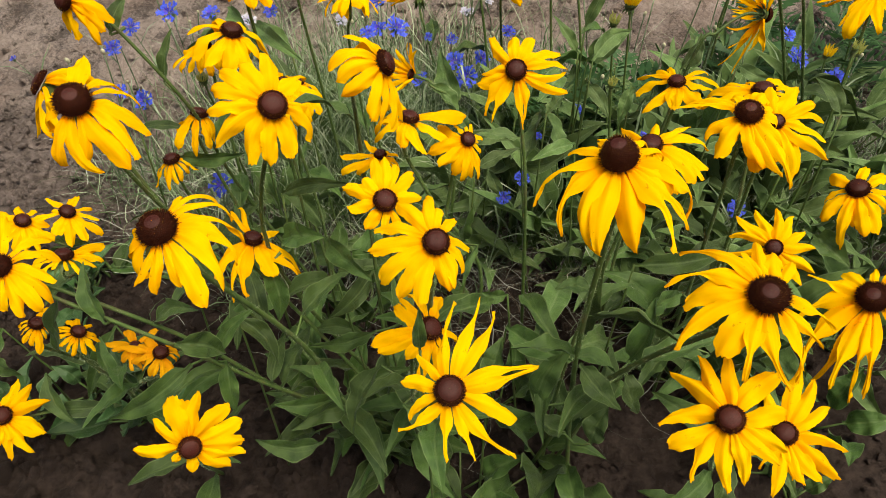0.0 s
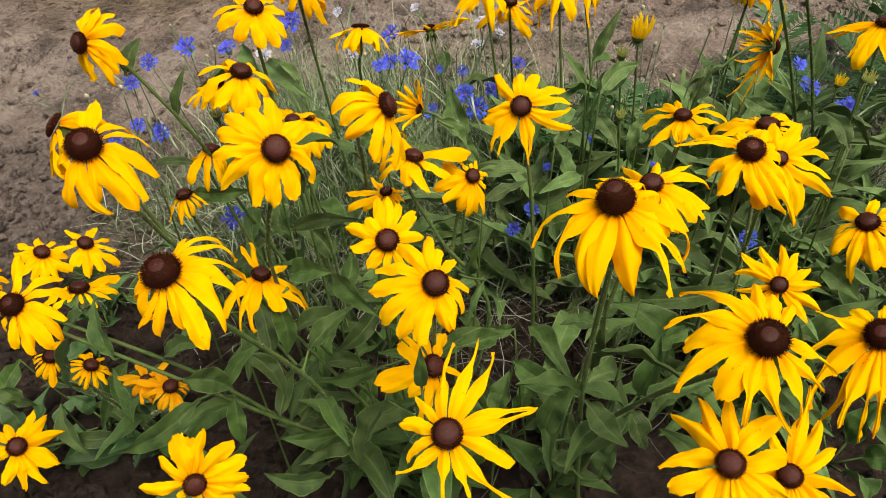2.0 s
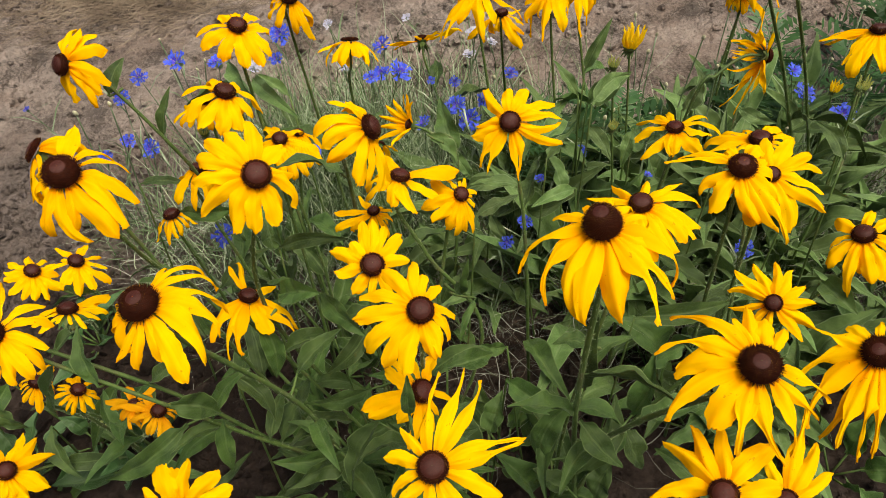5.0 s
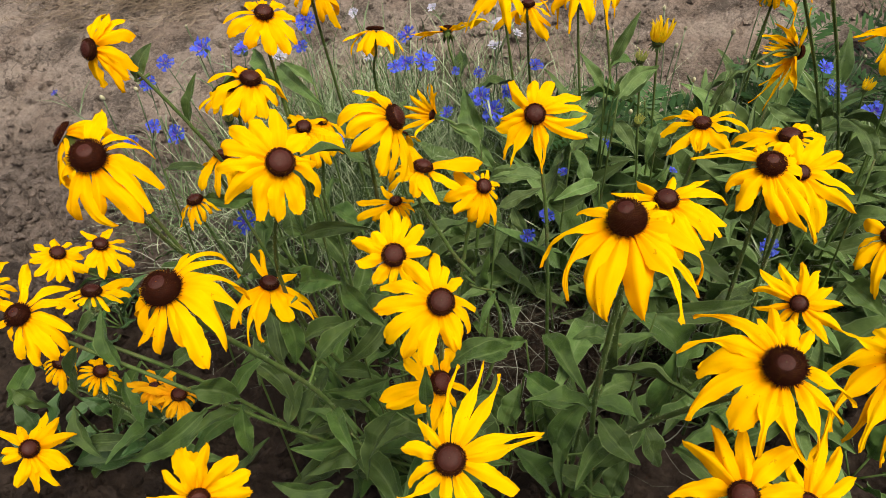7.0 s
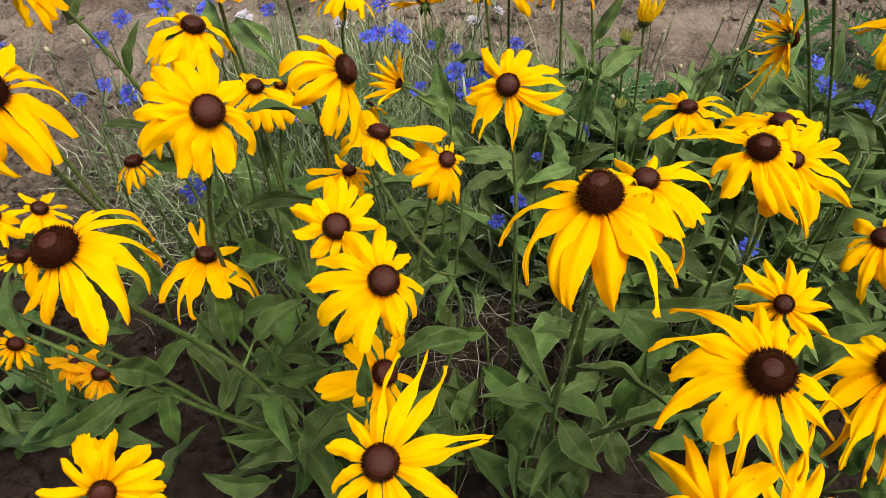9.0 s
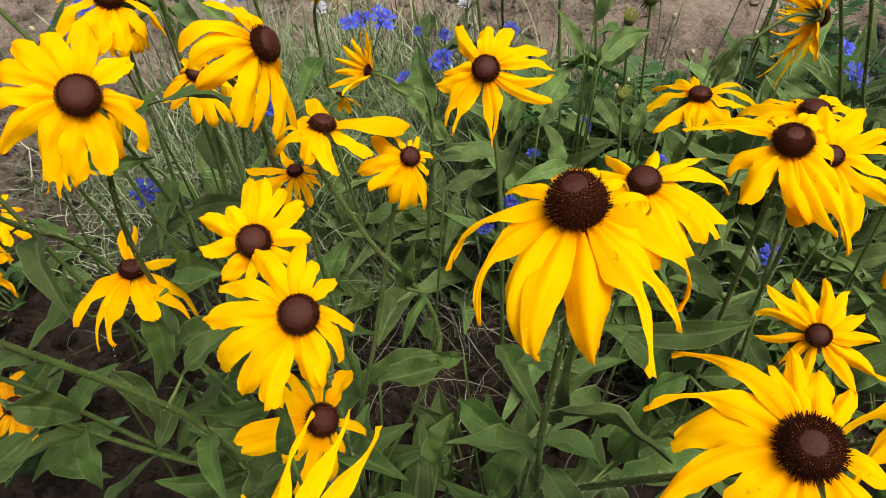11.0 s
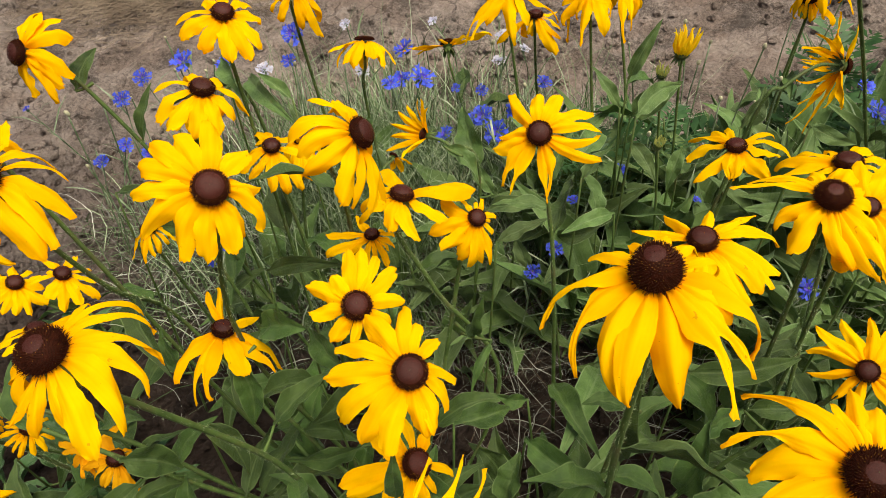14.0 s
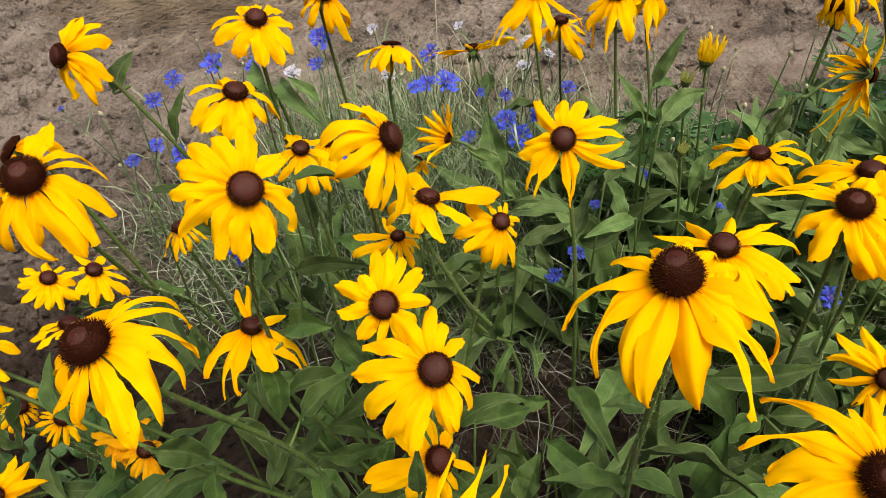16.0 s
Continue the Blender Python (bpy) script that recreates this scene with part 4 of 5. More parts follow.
coneflower("F34", 45, (-0.581, 0.938), [], (-0.641, 0.982, 0.162), (0.466, -0.013, 0.885), 0.0135,
    [(3, 36, 17, 0.03, 16, 0), (52, 37, 27, 0.16, 14, 0), (94, 16, 41, 0.06, 8, 0), (181, 38, 31, -0.06, 19, 0), (209, 53, 40, 0.01, 16, 0), (235, 49, 36, -0.02, 16, 0), (126, 37, 35), (261, 57, 35), (292, 40, 28), (318, 40, 35)], 0.25,
    "small yellow coneflower low over the soil", start=0, late=1.0, pollen=0.1, ripe=0.05, leaves=2)
coneflower("F35", 46, (-0.636, 0.929), [], (-0.519, 0.773, 0.282), (0.173, 0.337, 0.925), 0.0138,
    [(114, 19, 20), (147, 19, 40), (180, 32, 40), (217, 35, 44), (246, 49, 40), (273, 44, 20), (285, 77, 20), (321, 40, 44), (354, 43, 60), (27, 37, 50), (53, 39, 50), (86, 37, 35)], 0.25,
    "small fading yellow coneflower low over the soil", start=5, late=1.0, pollen=0.1, leaves=2)
coneflower("F36", 47, (-0.005, 0.648), [(-0.173, 0.578, 0.240), (-0.254, 0.545, 0.380)], (-0.374, 0.528, 0.539), (-0.014, -0.281, 0.960), 0.0111,
    [(105, 49, 17, 0.06, 10, 0), (70, 45, 72, -0.13, 9, 0), (44, 43, 80, -0.22, 10, 0), (10, 38, 64, -0.29, 11, 0), (325, 46, 54, -0.12, 12, 0), (307, 41, 43, -0.09, 11, 0), (345, 50, 88, -0.16, 10, 0), (150, 32, 9, 0.2, 10, 0), (204, 39, 70), (249, 20, 90), (282, 33, 70)], 0.23,
    "drooping yellow coneflower with a brown dome", start=-5, late=1.0, pollen=0.1, ripe=0.85, leaves=4)
coneflower("F37", 48, (-0.528, 0.703), [], (-0.588, 0.597, 0.161), (0.522, -0.169, 0.836), 0.0128,
    [(60, 27, 5, 0.02, 13, 1), (17, 43, -2, -0.02, 15, 1), (352, 44, -4, 0.06, 16, 1), (323, 49, -1, -0.03, 16, 1), (287, 49, 11, -0.11, 16, 0), (269, 44, 8, 0.11, 15, 0), (249, 54, 11, 0.1, 15, 1), (234, 25, 13, 0.04, 11, 0), (224, 53, 47, 0.13, 11, 1), (206, 40, 13, -0.04, 16, 0), (156, 24, 6, -0.09, 12, 0), (125, 23, 13, 0.09, 12, 0), (85, 44, 23)], 0.25,
    "small star shaped yellow coneflower close to bare soil", start=0, late=1.0, pollen=0.1, pointed=1, leaves=2)
coneflower("F38", 49, (-0.330, 0.590), [], (-0.209, 0.412, 0.433), (0.436, -0.709, 0.554), 0.0102,
    [(91, 43, 13, -0.11, 16, 0), (125, 32, 23, -0.2, 9, 0), (81, 37, 11, -0.06, 15, 0), (60, 43, 13, 0.03, 12, 1), (33, 40, 2, -0.1, 14, 0), (359, 40, 7, 0.09, 14, 0), (339, 38, 5, 0.0, 14, 0), (317, 40, 15, 0.14, 12, 0), (297, 34, 13, 0.12, 12, 0), (254, 17, 10, -0.01, 10, 0), (200, 12, 28, -0.0, 7, 0), (160, 37, 8)], 0.25,
    "cupped yellow coneflower with upright petals over dark soil", start=-20, late=1.0, pollen=0.1, ripe=0.05, leaves=4)
coneflower("F39", 50, (-0.459, 0.683), [], (-0.412, 0.602, 0.341), (0.476, 0.151, 0.866), 0.0088,
    [(3, 29, 50), (24, 27, 50), (54, 23, 53), (74, 19, 46), (99, 23, 60), (129, 19, 45), (153, 20, 50), (174, 23, 50), (204, 21, 50), (230, 23, 44), (262, 22, 52), (288, 22, 70), (327, 26, 50)], 0.25,
    "yellow coneflower with spread petals and brown dome", start=5, late=1.0, pollen=0.1, leaves=2)
coneflower("F39b", 51, (-0.466, 0.715), [], (-0.457, 0.606, 0.352), (0.388, 0.146, 0.910), 0.0092,
    [(54, 19, 80), (83, 16, 90), (109, 15, 90), (141, 20, 60), (165, 21, 60), (189, 29, 60), (217, 16, 90), (244, 20, 90), (276, 19, 90), (308, 19, 90), (336, 39, 40), (348, 47, 40), (22, 20, 90)], 0.25,
    "drooping yellow coneflower with a brown dome", start=10, late=1.0, pollen=0.1, leaves=2)
coneflower("F47", 52, (-0.510, 0.713), [], (-0.308, 0.572, 0.342), (0.249, 0.014, 0.968), 0.0089,
    [(42, 36, 40), (72, 42, 40), (72, 52, 20), (96, 32, 60), (123, 26, 90), (152, 25, 90), (177, 21, 60), (198, 34, 60), (225, 39, 60), (270, 19, 100), (296, 22, 90), (326, 24, 90), (346, 22, 90), (19, 23, 90)], 0.25,
    "old orange yellow coneflower with limp petals among the leaves", start=10, late=1.0, pollen=0.1, old=True, leaves=2)
coneflower("F48", 53, (-0.524, 0.704), [], (-0.343, 0.585, 0.337), (0.115, 0.096, 0.989), 0.0065,
    [(72, 38, 20), (120, 38, 20), (162, 37, 20), (183, 23, 60), (212, 21, 90), (234, 22, 90), (261, 25, 60), (284, 24, 90), (315, 19, 60), (340, 25, 90), (11, 20, 90), (46, 24, 90)], 0.25,
    "old orange yellow coneflower with limp petals among the leaves", start=10, late=1.0, pollen=0.1, old=True, leaves=2)
coneflower("F40", 54, (-0.263, 0.836), [], (-0.296, 0.842, 0.464), (0.239, 0.281, 0.929), 0.0110,
    [(3, 46, 85), (34, 34, 115), (62, 35, 115), (96, 47, 85), (129, 48, 85), (168, 39, 85), (201, 34, 115), (229, 36, 115), (253, 35, 115), (286, 33, 115), (312, 44, 85), (334, 33, 115)], 0.25,
    "drooping yellow coneflower with a brown dome", start=30, late=1.0, pollen=0.1, leaves=2)
coneflower("F40b", 55, (-0.304, 0.841), [], (-0.331, 0.800, 0.427), (-0.084, 0.090, 0.992), 0.0105,
    [(18, 28, 80), (52, 26, 110), (84, 38, 40), (115, 20, 110), (145, 22, 110), (174, 34, 60), (204, 37, 80), (232, 24, 110), (255, 32, 80), (279, 26, 80), (310, 26, 110), (346, 22, 110)], 0.25,
    "drooping yellow coneflower with a brown dome", start=30, late=1.0, pollen=0.1, leaves=2)
coneflower("F41", 56, (-0.002, 0.953), [(0.021, 0.970, 0.360)], (-0.036, 0.911, 0.469), (-0.840, -0.150, 0.480), 0.0070,
    [(97, 39, -11, 0.04, 7, 1), (81, 45, -31, 0.03, 6, 1), (166, 37, -35, -0.02, 7, 1), (190, 41, -40, -0.03, 8, 1), (213, 43, -40, -0.01, 8, 1), (233, 41, -42, 0.02, 8, 1), (256, 45, -34, 0.09, 8, 1), (345, 46, -28, -0.05, 7, 1), (71, 39, -6, 0.06, 6, 1)], 0.20,
    "half open yellow coneflower on a side stem, petals still folded", start=-50, late=1.0, pollen=0.1, pointed=1, leaves=2)
coneflower("F42", 57, (0.288, 0.973), [(0.338, 0.973, 0.433), (0.370, 0.988, 0.474)], (0.436, 1.006, 0.488), (0.960, 0.080, -0.200), 0.0100,
    [(15, 62, -23, 0.22, 12, 2), (50, 28, 40, 0.03, 11, 2), (105, 57, 32, -0.18, 10, 2), (357, 54, 116, 0.08, 9, 2), (340, 49, 14, 0.03, 9, 2), (323, 44, 109, -0.07, 9, 2), (288, 55, 121, -0.06, 8, 2), (269, 55, 59, -0.05, 10, 2), (270, 77, 42, -0.11, 10, 2), (256, 75, 28, -0.07, 10, 2), (220, 50, 41, 0.02, 11, 1), (210, 53, 14, -0.15, 11, 1), (30, 45, 80), (330, 45, 90), (0, 40, 70)], 0.15,
    "yellow coneflower seen from behind with ragged petals and green calyx", start=5, late=1.0, pollen=0.1, pointed=1, leaves=0)
coneflower("F43a", 58, (0.083, 1.212), [], (0.058, 1.218, 0.498), (0.130, -0.133, 0.983), 0.0132,
    [(216, 80, 57, 0.22, 18, 2), (209, 91, 71, 0.06, 14, 2), (238, 52, 51, -0.05, 12, 0), (269, 71, 60, 0.18, 19, 1), (314, 50, 50, 0.03, 18, 0), (12, 81, 34, -0.14, 12, 2), (60, 60, 115), (109, 62, 115), (159, 46, 85)], 0.25,
    "drooping yellow coneflower with a brown dome", start=30, late=1.0, pollen=0.1, pointed=3, leaves=2)
coneflower("F43b", 59, (0.126, 1.304), [], (0.095, 1.259, 0.434), (0.008, 0.043, 0.999), 0.0113,
    [(295, 59, 57, 0.15, 18, 0), (318, 42, 24, 0.11, 12, 0), (171, 64, 43, 0.07, 17, 0), (62, 56, 4, -0.09, 9, 1), (18, 43, 45), (97, 47, 115), (145, 48, 115), (240, 25, 85), (345, 42, 115)], 0.25,
    "drooping yellow coneflower with a brown dome", start=30, late=1.0, pollen=0.1, leaves=2)
coneflower("F43c", 60, (0.210, 1.212), [], (0.171, 1.228, 0.488), (-0.028, -0.102, 0.994), 0.0138,
    [(128, 96, 144, 0.28, 14, 2), (253, 73, 60, -0.02, 15, 2), (294, 61, 66, -0.02, 22, 1), (163, 46, 50, -0.05, 14, 0), (195, 57, 65), (228, 41, 85), (340, 58, 115), (8, 57, 115), (38, 54, 115), (63, 53, 115), (88, 51, 115)], 0.25,
    "drooping yellow coneflower with a brown dome", start=30, late=1.0, pollen=0.1, pointed=3, leaves=2)
coneflower("F43d", 61, (0.258, 1.270), [], (0.230, 1.285, 0.464), (0.265, -0.053, 0.963), 0.0133,
    [(173, 74, 65, 0.41, 14, 2), (201, 57, 50, 0.1, 9, 2), (324, 59, 60, -0.07, 10, 0), (244, 50, 115), (275, 54, 115), (351, 51, 115), (21, 57, 115), (78, 49, 115), (106, 51, 115)], 0.25,
    "drooping yellow coneflower with a brown dome", start=30, late=1.0, pollen=0.1, leaves=2)
coneflower("F45", 62, (-0.033, 1.349), [], (-0.050, 1.377, 0.326), (-0.099, 0.754, 0.650), 0.0132,
    [(9, 49, 35), (15, 71, 15), (75, 40, 15), (120, 58, 15), (144, 77, -5)], 0.20,
    "yellow coneflower seen edge on before the trodden path", start=0, late=1.0, pollen=0.1, leaves=2)
coneflower("F46", 63, (0.619, 1.045), [], (0.581, 1.027, 0.507), (-0.058, 0.099, 0.993), 0.0116,
    [(3, 48, 55), (38, 34, 105), (69, 19, 35), (117, 67, 35), (129, 67, 35), (135, 65, 55), (164, 32, 105), (198, 53, 75), (219, 66, 75), (234, 53, 75), (255, 54, 75), (291, 51, 75), (326, 35, 105)], 0.25,
    "drooping yellow coneflower with a brown dome", start=15, late=1.0, pollen=0.1, pointed=3, leaves=2)
coneflower("F49", 64, (0.467, 1.261), [], (0.491, 1.280, 0.483), (-0.139, -0.053, 0.989), 0.0124,
    [(198, 38, 88), (204, 53, 88), (240, 49, 88), (258, 42, 88), (264, 62, 88), (285, 51, 88), (309, 73, 68), (324, 56, 88), (354, 63, 68), (18, 43, 118), (42, 34, 118), (74, 42, 118), (97, 42, 118), (118, 42, 118), (149, 39, 118), (175, 33, 118)], 0.17,
    "drooping yellow coneflower with a brown dome", start=30, late=1.0, pollen=0.1, pointed=3, leaves=2)
coneflower("F49b", 65, (0.504, 1.327), [], (0.487, 1.281, 0.437), (-0.143, -0.073, 0.987), 0.0140,
    [(75, 56, 105), (117, 38, 85), (142, 27, 115), (168, 26, 115), (195, 30, 115), (221, 23, 115), (242, 25, 115), (270, 27, 85), (293, 28, 115), (321, 32, 85), (336, 50, 65), (7, 28, 115), (41, 26, 115)], 0.25,
    "drooping yellow coneflower with a brown dome", start=30, late=1.0, pollen=0.1, leaves=2)
coneflower("F50", 66, (-0.232, 0.986), [], (-0.195, 0.953, 0.432), (0.160, 0.080, 0.984), 0.0079,
    [(27, 44, 75), (50, 31, 105), (81, 30, 105), (99, 29, 105), (130, 34, 105), (157, 32, 105), (175, 31, 105), (205, 31, 105), (226, 31, 105), (254, 31, 105), (279, 46, 75), (282, 46, 75), (291, 46, 75), (309, 46, 75), (327, 46, 55), (357, 29, 105)], 0.25,
    "drooping yellow coneflower with a brown dome", start=20, late=1.0, pollen=0.1, leaves=2)
coneflower("F51", 67, (-0.066, 0.968), [], (-0.085, 0.965, 0.399), (0.340, 0.783, 0.521), 0.0052,
    [(234, 26, 20), (267, 31, 60), (291, 31, 60), (300, 31, 0)], 0.25,
    "yellow coneflower with spread petals and brown dome", start=-30, late=1.0, pollen=0.1, leaves=2)
coneflower("F36b", 68, (-0.041, 0.636), [(-0.178, 0.587, 0.220), (-0.264, 0.568, 0.370), (-0.355, 0.561, 0.460)], (-0.425, 0.561, 0.538), (0.143, -0.172, 0.975), 0.0105,
    [(54, 19, 55), (102, 45, 55), (120, 61, 35), (141, 59, 35), (168, 43, 55), (193, 21, 85), (225, 21, 95), (251, 25, 85), (277, 25, 85), (303, 19, 55), (330, 20, 85), (357, 19, 95), (26, 23, 85)], 0.25,
    "yellow coneflower with spread petals and brown dome", start=10, late=1.0, pollen=0.1, leaves=4)
coneflower("T1", 69, (0.553, 1.045), [(0.553, 1.045, 0.220), (0.472, 1.002, 0.440)], (0.337, 0.849, 0.727), (0.0, -0.3, 0.95), 0.0120,
    [(turn * 30, 42, 50) for turn in range(12)], 0.25,
    "tall yellow coneflower standing high above the bed", leaves=3)
coneflower("T2", 70, (0.574, 1.045), [(0.574, 1.045, 0.220), (0.499, 1.001, 0.440)], (0.368, 0.850, 0.725), (0.0, -0.3, 0.95), 0.0120,
    [(turn * 30, 42, 50) for turn in range(12)], 0.25,
    "tall yellow coneflower standing high above the bed", leaves=3)

# ---- large leaves ----
stalk_leaf("F36", 200, (-0.257, 0.538, 0.370), (-0.349, 0.499, 0.330), 0.0286, (-0.246, 0.548, 0.367))
stalk_leaf("F36", 201, (-0.360, 0.548, 0.470), (-0.383, 0.533, 0.400), 0.0214, (-0.352, 0.543, 0.470))
stalk_leaf("F36", 202, (-0.316, 0.532, 0.450), (-0.332, 0.570, 0.500), 0.0176, (-0.319, 0.543, 0.440))
stalk_leaf("F36", 203, (-0.256, 0.529, 0.420), (-0.221, 0.546, 0.380), 0.0270, (-0.276, 0.544, 0.400))
stalk_leaf("F36", 204, (-0.236, 0.549, 0.360), (-0.187, 0.575, 0.420), 0.0173, (-0.239, 0.551, 0.355))
stalk_leaf("F36", 205, (-0.225, 0.549, 0.360), (-0.225, 0.523, 0.300), 0.0194, (-0.239, 0.551, 0.355))
stalk_leaf("F31", 206, (-0.108, 0.559, 0.250), (-0.166, 0.511, 0.280), 0.0274, (-0.124, 0.574, 0.249))
stalk_leaf("F31", 207, (-0.118, 0.566, 0.260), (-0.187, 0.538, 0.290), 0.0243, (-0.126, 0.572, 0.264))
stalk_leaf("F17", 208, (-0.064, 0.561, 0.330), (-0.098, 0.512, 0.270), 0.0269, (-0.025, 0.545, 0.317))
stalk_leaf("F15", 209, (-0.066, 0.571, 0.380), (-0.140, 0.569, 0.360), 0.0204, (-0.040, 0.592, 0.366))
stalk_leaf("F7", 210, (-0.173, 0.670, 0.420), (-0.122, 0.655, 0.440), 0.0290, (-0.175, 0.649, 0.403))
stalk_leaf("F7", 211, (-0.108, 0.621, 0.400), (-0.175, 0.617, 0.380), 0.0239, (-0.175, 0.649, 0.403))
stalk_leaf("F7", 212, (-0.184, 0.630, 0.420), (-0.178, 0.603, 0.360), 0.0224, (-0.170, 0.644, 0.426))
stalk_leaf("F7", 213, (-0.127, 0.670, 0.420), (-0.069, 0.610, 0.420), 0.0245, (-0.175, 0.649, 0.403))
stalk_leaf("F4", 214, (-0.236, 0.953, 0.520), (-0.149, 0.826, 0.550), 0.0202, (-0.245, 0.932, 0.482))
stalk_leaf("F4", 215, (-0.266, 0.962, 0.540), (-0.216, 0.889, 0.530), 0.0217, (-0.245, 0.932, 0.482))
stalk_leaf("F1", 216, (-0.332, 0.857, 0.500), (-0.313, 0.884, 0.560), 0.0144, (-0.308, 0.830, 0.504))
stalk_leaf("F1", 217, (-0.356, 0.824, 0.585), (-0.344, 0.866, 0.610), 0.0175, (-0.343, 0.836, 0.587))
stalk_leaf("F40", 218, (-0.374, 0.833, 0.450), (-0.309, 0.832, 0.450), 0.0132, (-0.308, 0.827, 0.417))
stalk_leaf("F40", 219, (-0.328, 0.813, 0.420), (-0.242, 0.811, 0.430), 0.0215, (-0.308, 0.827, 0.417))
stalk_leaf("F7", 220, (-0.186, 0.743, 0.420), (-0.094, 0.718, 0.460), 0.0185, (-0.175, 0.649, 0.403))
stalk_leaf("F42", 222, (0.208, 0.980, 0.440), (0.268, 1.040, 0.450), 0.0245, (0.338, 0.973, 0.433))
stalk_leaf("F21", 223, (0.183, 0.901, 0.360), (0.120, 0.868, 0.360), 0.0194, (0.280, 0.846, 0.341))
stalk_leaf("F13", 224, (0.107, 0.888, 0.380), (0.039, 0.896, 0.380), 0.0208, (0.107, 0.798, 0.380))
stalk_leaf("F24", 225, (0.446, 0.772, 0.500), (0.428, 0.819, 0.520), 0.0179, (0.340, 0.732, 0.488))
stalk_leaf("F42", 226, (0.388, 1.097, 0.340), (0.399, 1.140, 0.380), 0.0220, (0.324, 0.973, 0.315))
stalk_leaf("F41", 227, (-0.014, 0.901, 0.460), (0.025, 0.888, 0.420), 0.0199, (0.008, 0.887, 0.456))
stalk_leaf("F19", 228, (0.154, 0.565, 0.380), (0.155, 0.555, 0.520), 0.0172, (0.144, 0.543, 0.384))
stalk_leaf("F19", 229, (0.148, 0.542, 0.360), (0.190, 0.506, 0.330), 0.0264, (0.144, 0.546, 0.360))
stalk_leaf("F26", 230, (0.200, 0.551, 0.330), (0.220, 0.530, 0.280), 0.0272, (0.174, 0.538, 0.316))
stalk_leaf("F26", 231, (0.206, 0.559, 0.340), (0.225, 0.584, 0.420), 0.0271, (0.177, 0.531, 0.335))
stalk_leaf("F20", 232, (0.160, 0.592, 0.420), (0.122, 0.595, 0.420), 0.0195, (0.172, 0.598, 0.405))
stalk_leaf("F11", 233, (0.077, 0.620, 0.320), (0.148, 0.574, 0.320), 0.0281, (0.039, 0.695, 0.313))
stalk_leaf("F11", 234, (0.045, 0.675, 0.400), (0.026, 0.637, 0.370), 0.0087, (0.015, 0.688, 0.395))
stalk_leaf("F11", 235, (0.029, 0.663, 0.420), (0.040, 0.663, 0.480), 0.0155, (0.010, 0.687, 0.411))
stalk_leaf("F11", 236, (0.079, 0.651, 0.340), (0.049, 0.656, 0.340), 0.0164, (0.034, 0.694, 0.329))
stalk_leaf("F15", 237, (0.013, 0.596, 0.380), (0.062, 0.630, 0.360), 0.0235, (-0.040, 0.592, 0.366))
stalk_leaf("F19", 238, (0.109, 0.551, 0.260), (0.151, 0.581, 0.340), 0.0293, (0.152, 0.555, 0.262))
stalk_leaf("F28", 239, (0.142, 0.526, 0.240), (0.103, 0.542, 0.260), 0.0262, (0.154, 0.520, 0.227))
stalk_leaf("F28", 240, (0.170, 0.513, 0.240), (0.189, 0.538, 0.280), 0.0287, (0.154, 0.520, 0.227))
stalk_leaf("F20", 241, (0.215, 0.643, 0.400), (0.322, 0.664, 0.400), 0.0235, (0.170, 0.598, 0.379))
stalk_leaf("F16", 242, (0.055, 0.573, 0.280), (0.072, 0.607, 0.320), 0.0266, (-0.023, 0.567, 0.273))
stalk_leaf("F18", 243, (-0.009, 0.465, 0.500), (-0.008, 0.476, 0.545), 0.0117, (0.012, 0.420, 0.481))
stalk_leaf("F31", 244, (-0.142, 0.578, 0.400), (-0.097, 0.622, 0.420), 0.0203, (-0.145, 0.548, 0.399))
stalk_leaf("F17", 245, (-0.040, 0.530, 0.300), (0.027, 0.519, 0.260), 0.0282, (-0.025, 0.550, 0.297))
stalk_leaf("F38", 246, (-0.145, 0.537, 0.200), (-0.223, 0.532, 0.220), 0.0266, (-0.143, 0.545, 0.195))
stalk_leaf("F25", 247, (0.266, 0.618, 0.380), (0.208, 0.582, 0.380), 0.0233, (0.288, 0.589, 0.380))
stalk_leaf("F25", 248, (0.296, 0.574, 0.330), (0.231, 0.536, 0.300), 0.0248, (0.268, 0.586, 0.337))
stalk_leaf("F30", 249, (0.436, 0.704, 0.380), (0.460, 0.656, 0.380), 0.0290, (0.479, 0.721, 0.372))
stalk_leaf("F24", 250, (0.407, 0.769, 0.440), (0.476, 0.778, 0.440), 0.0219, (0.345, 0.731, 0.441))
stalk_leaf("F27", 251, (0.383, 0.653, 0.300), (0.427, 0.594, 0.300), 0.0300, (0.398, 0.606, 0.288))
stalk_leaf("F13", 252, (0.045, 0.851, 0.360), (0.105, 0.872, 0.380), 0.0189, (0.109, 0.799, 0.345))
stalk_leaf("F41", 253, (0.146, 0.941, 0.380), (0.182, 0.957, 0.420), 0.0197, (0.018, 0.955, 0.377))
stalk_leaf("F32", 254, (-0.240, 0.630, 0.400), (-0.260, 0.653, 0.440), 0.0201, (-0.211, 0.642, 0.394))
stalk_leaf("F36b", 255, (-0.217, 0.591, 0.380), (-0.179, 0.566, 0.330), 0.0212, (-0.256, 0.570, 0.356))
stalk_leaf("F9", 256, (-0.071, 0.638, 0.400), (-0.123, 0.606, 0.360), 0.0213, (-0.078, 0.692, 0.393))
stalk_leaf("F37", 257, (-0.660, 0.690, 0.160), (-0.618, 0.687, 0.120), 0.0283, (-0.615, 0.605, 0.119))
stalk_leaf("F35", 258, (-0.649, 0.740, 0.160), (-0.705, 0.698, 0.100), 0.0292, (-0.568, 0.831, 0.156))
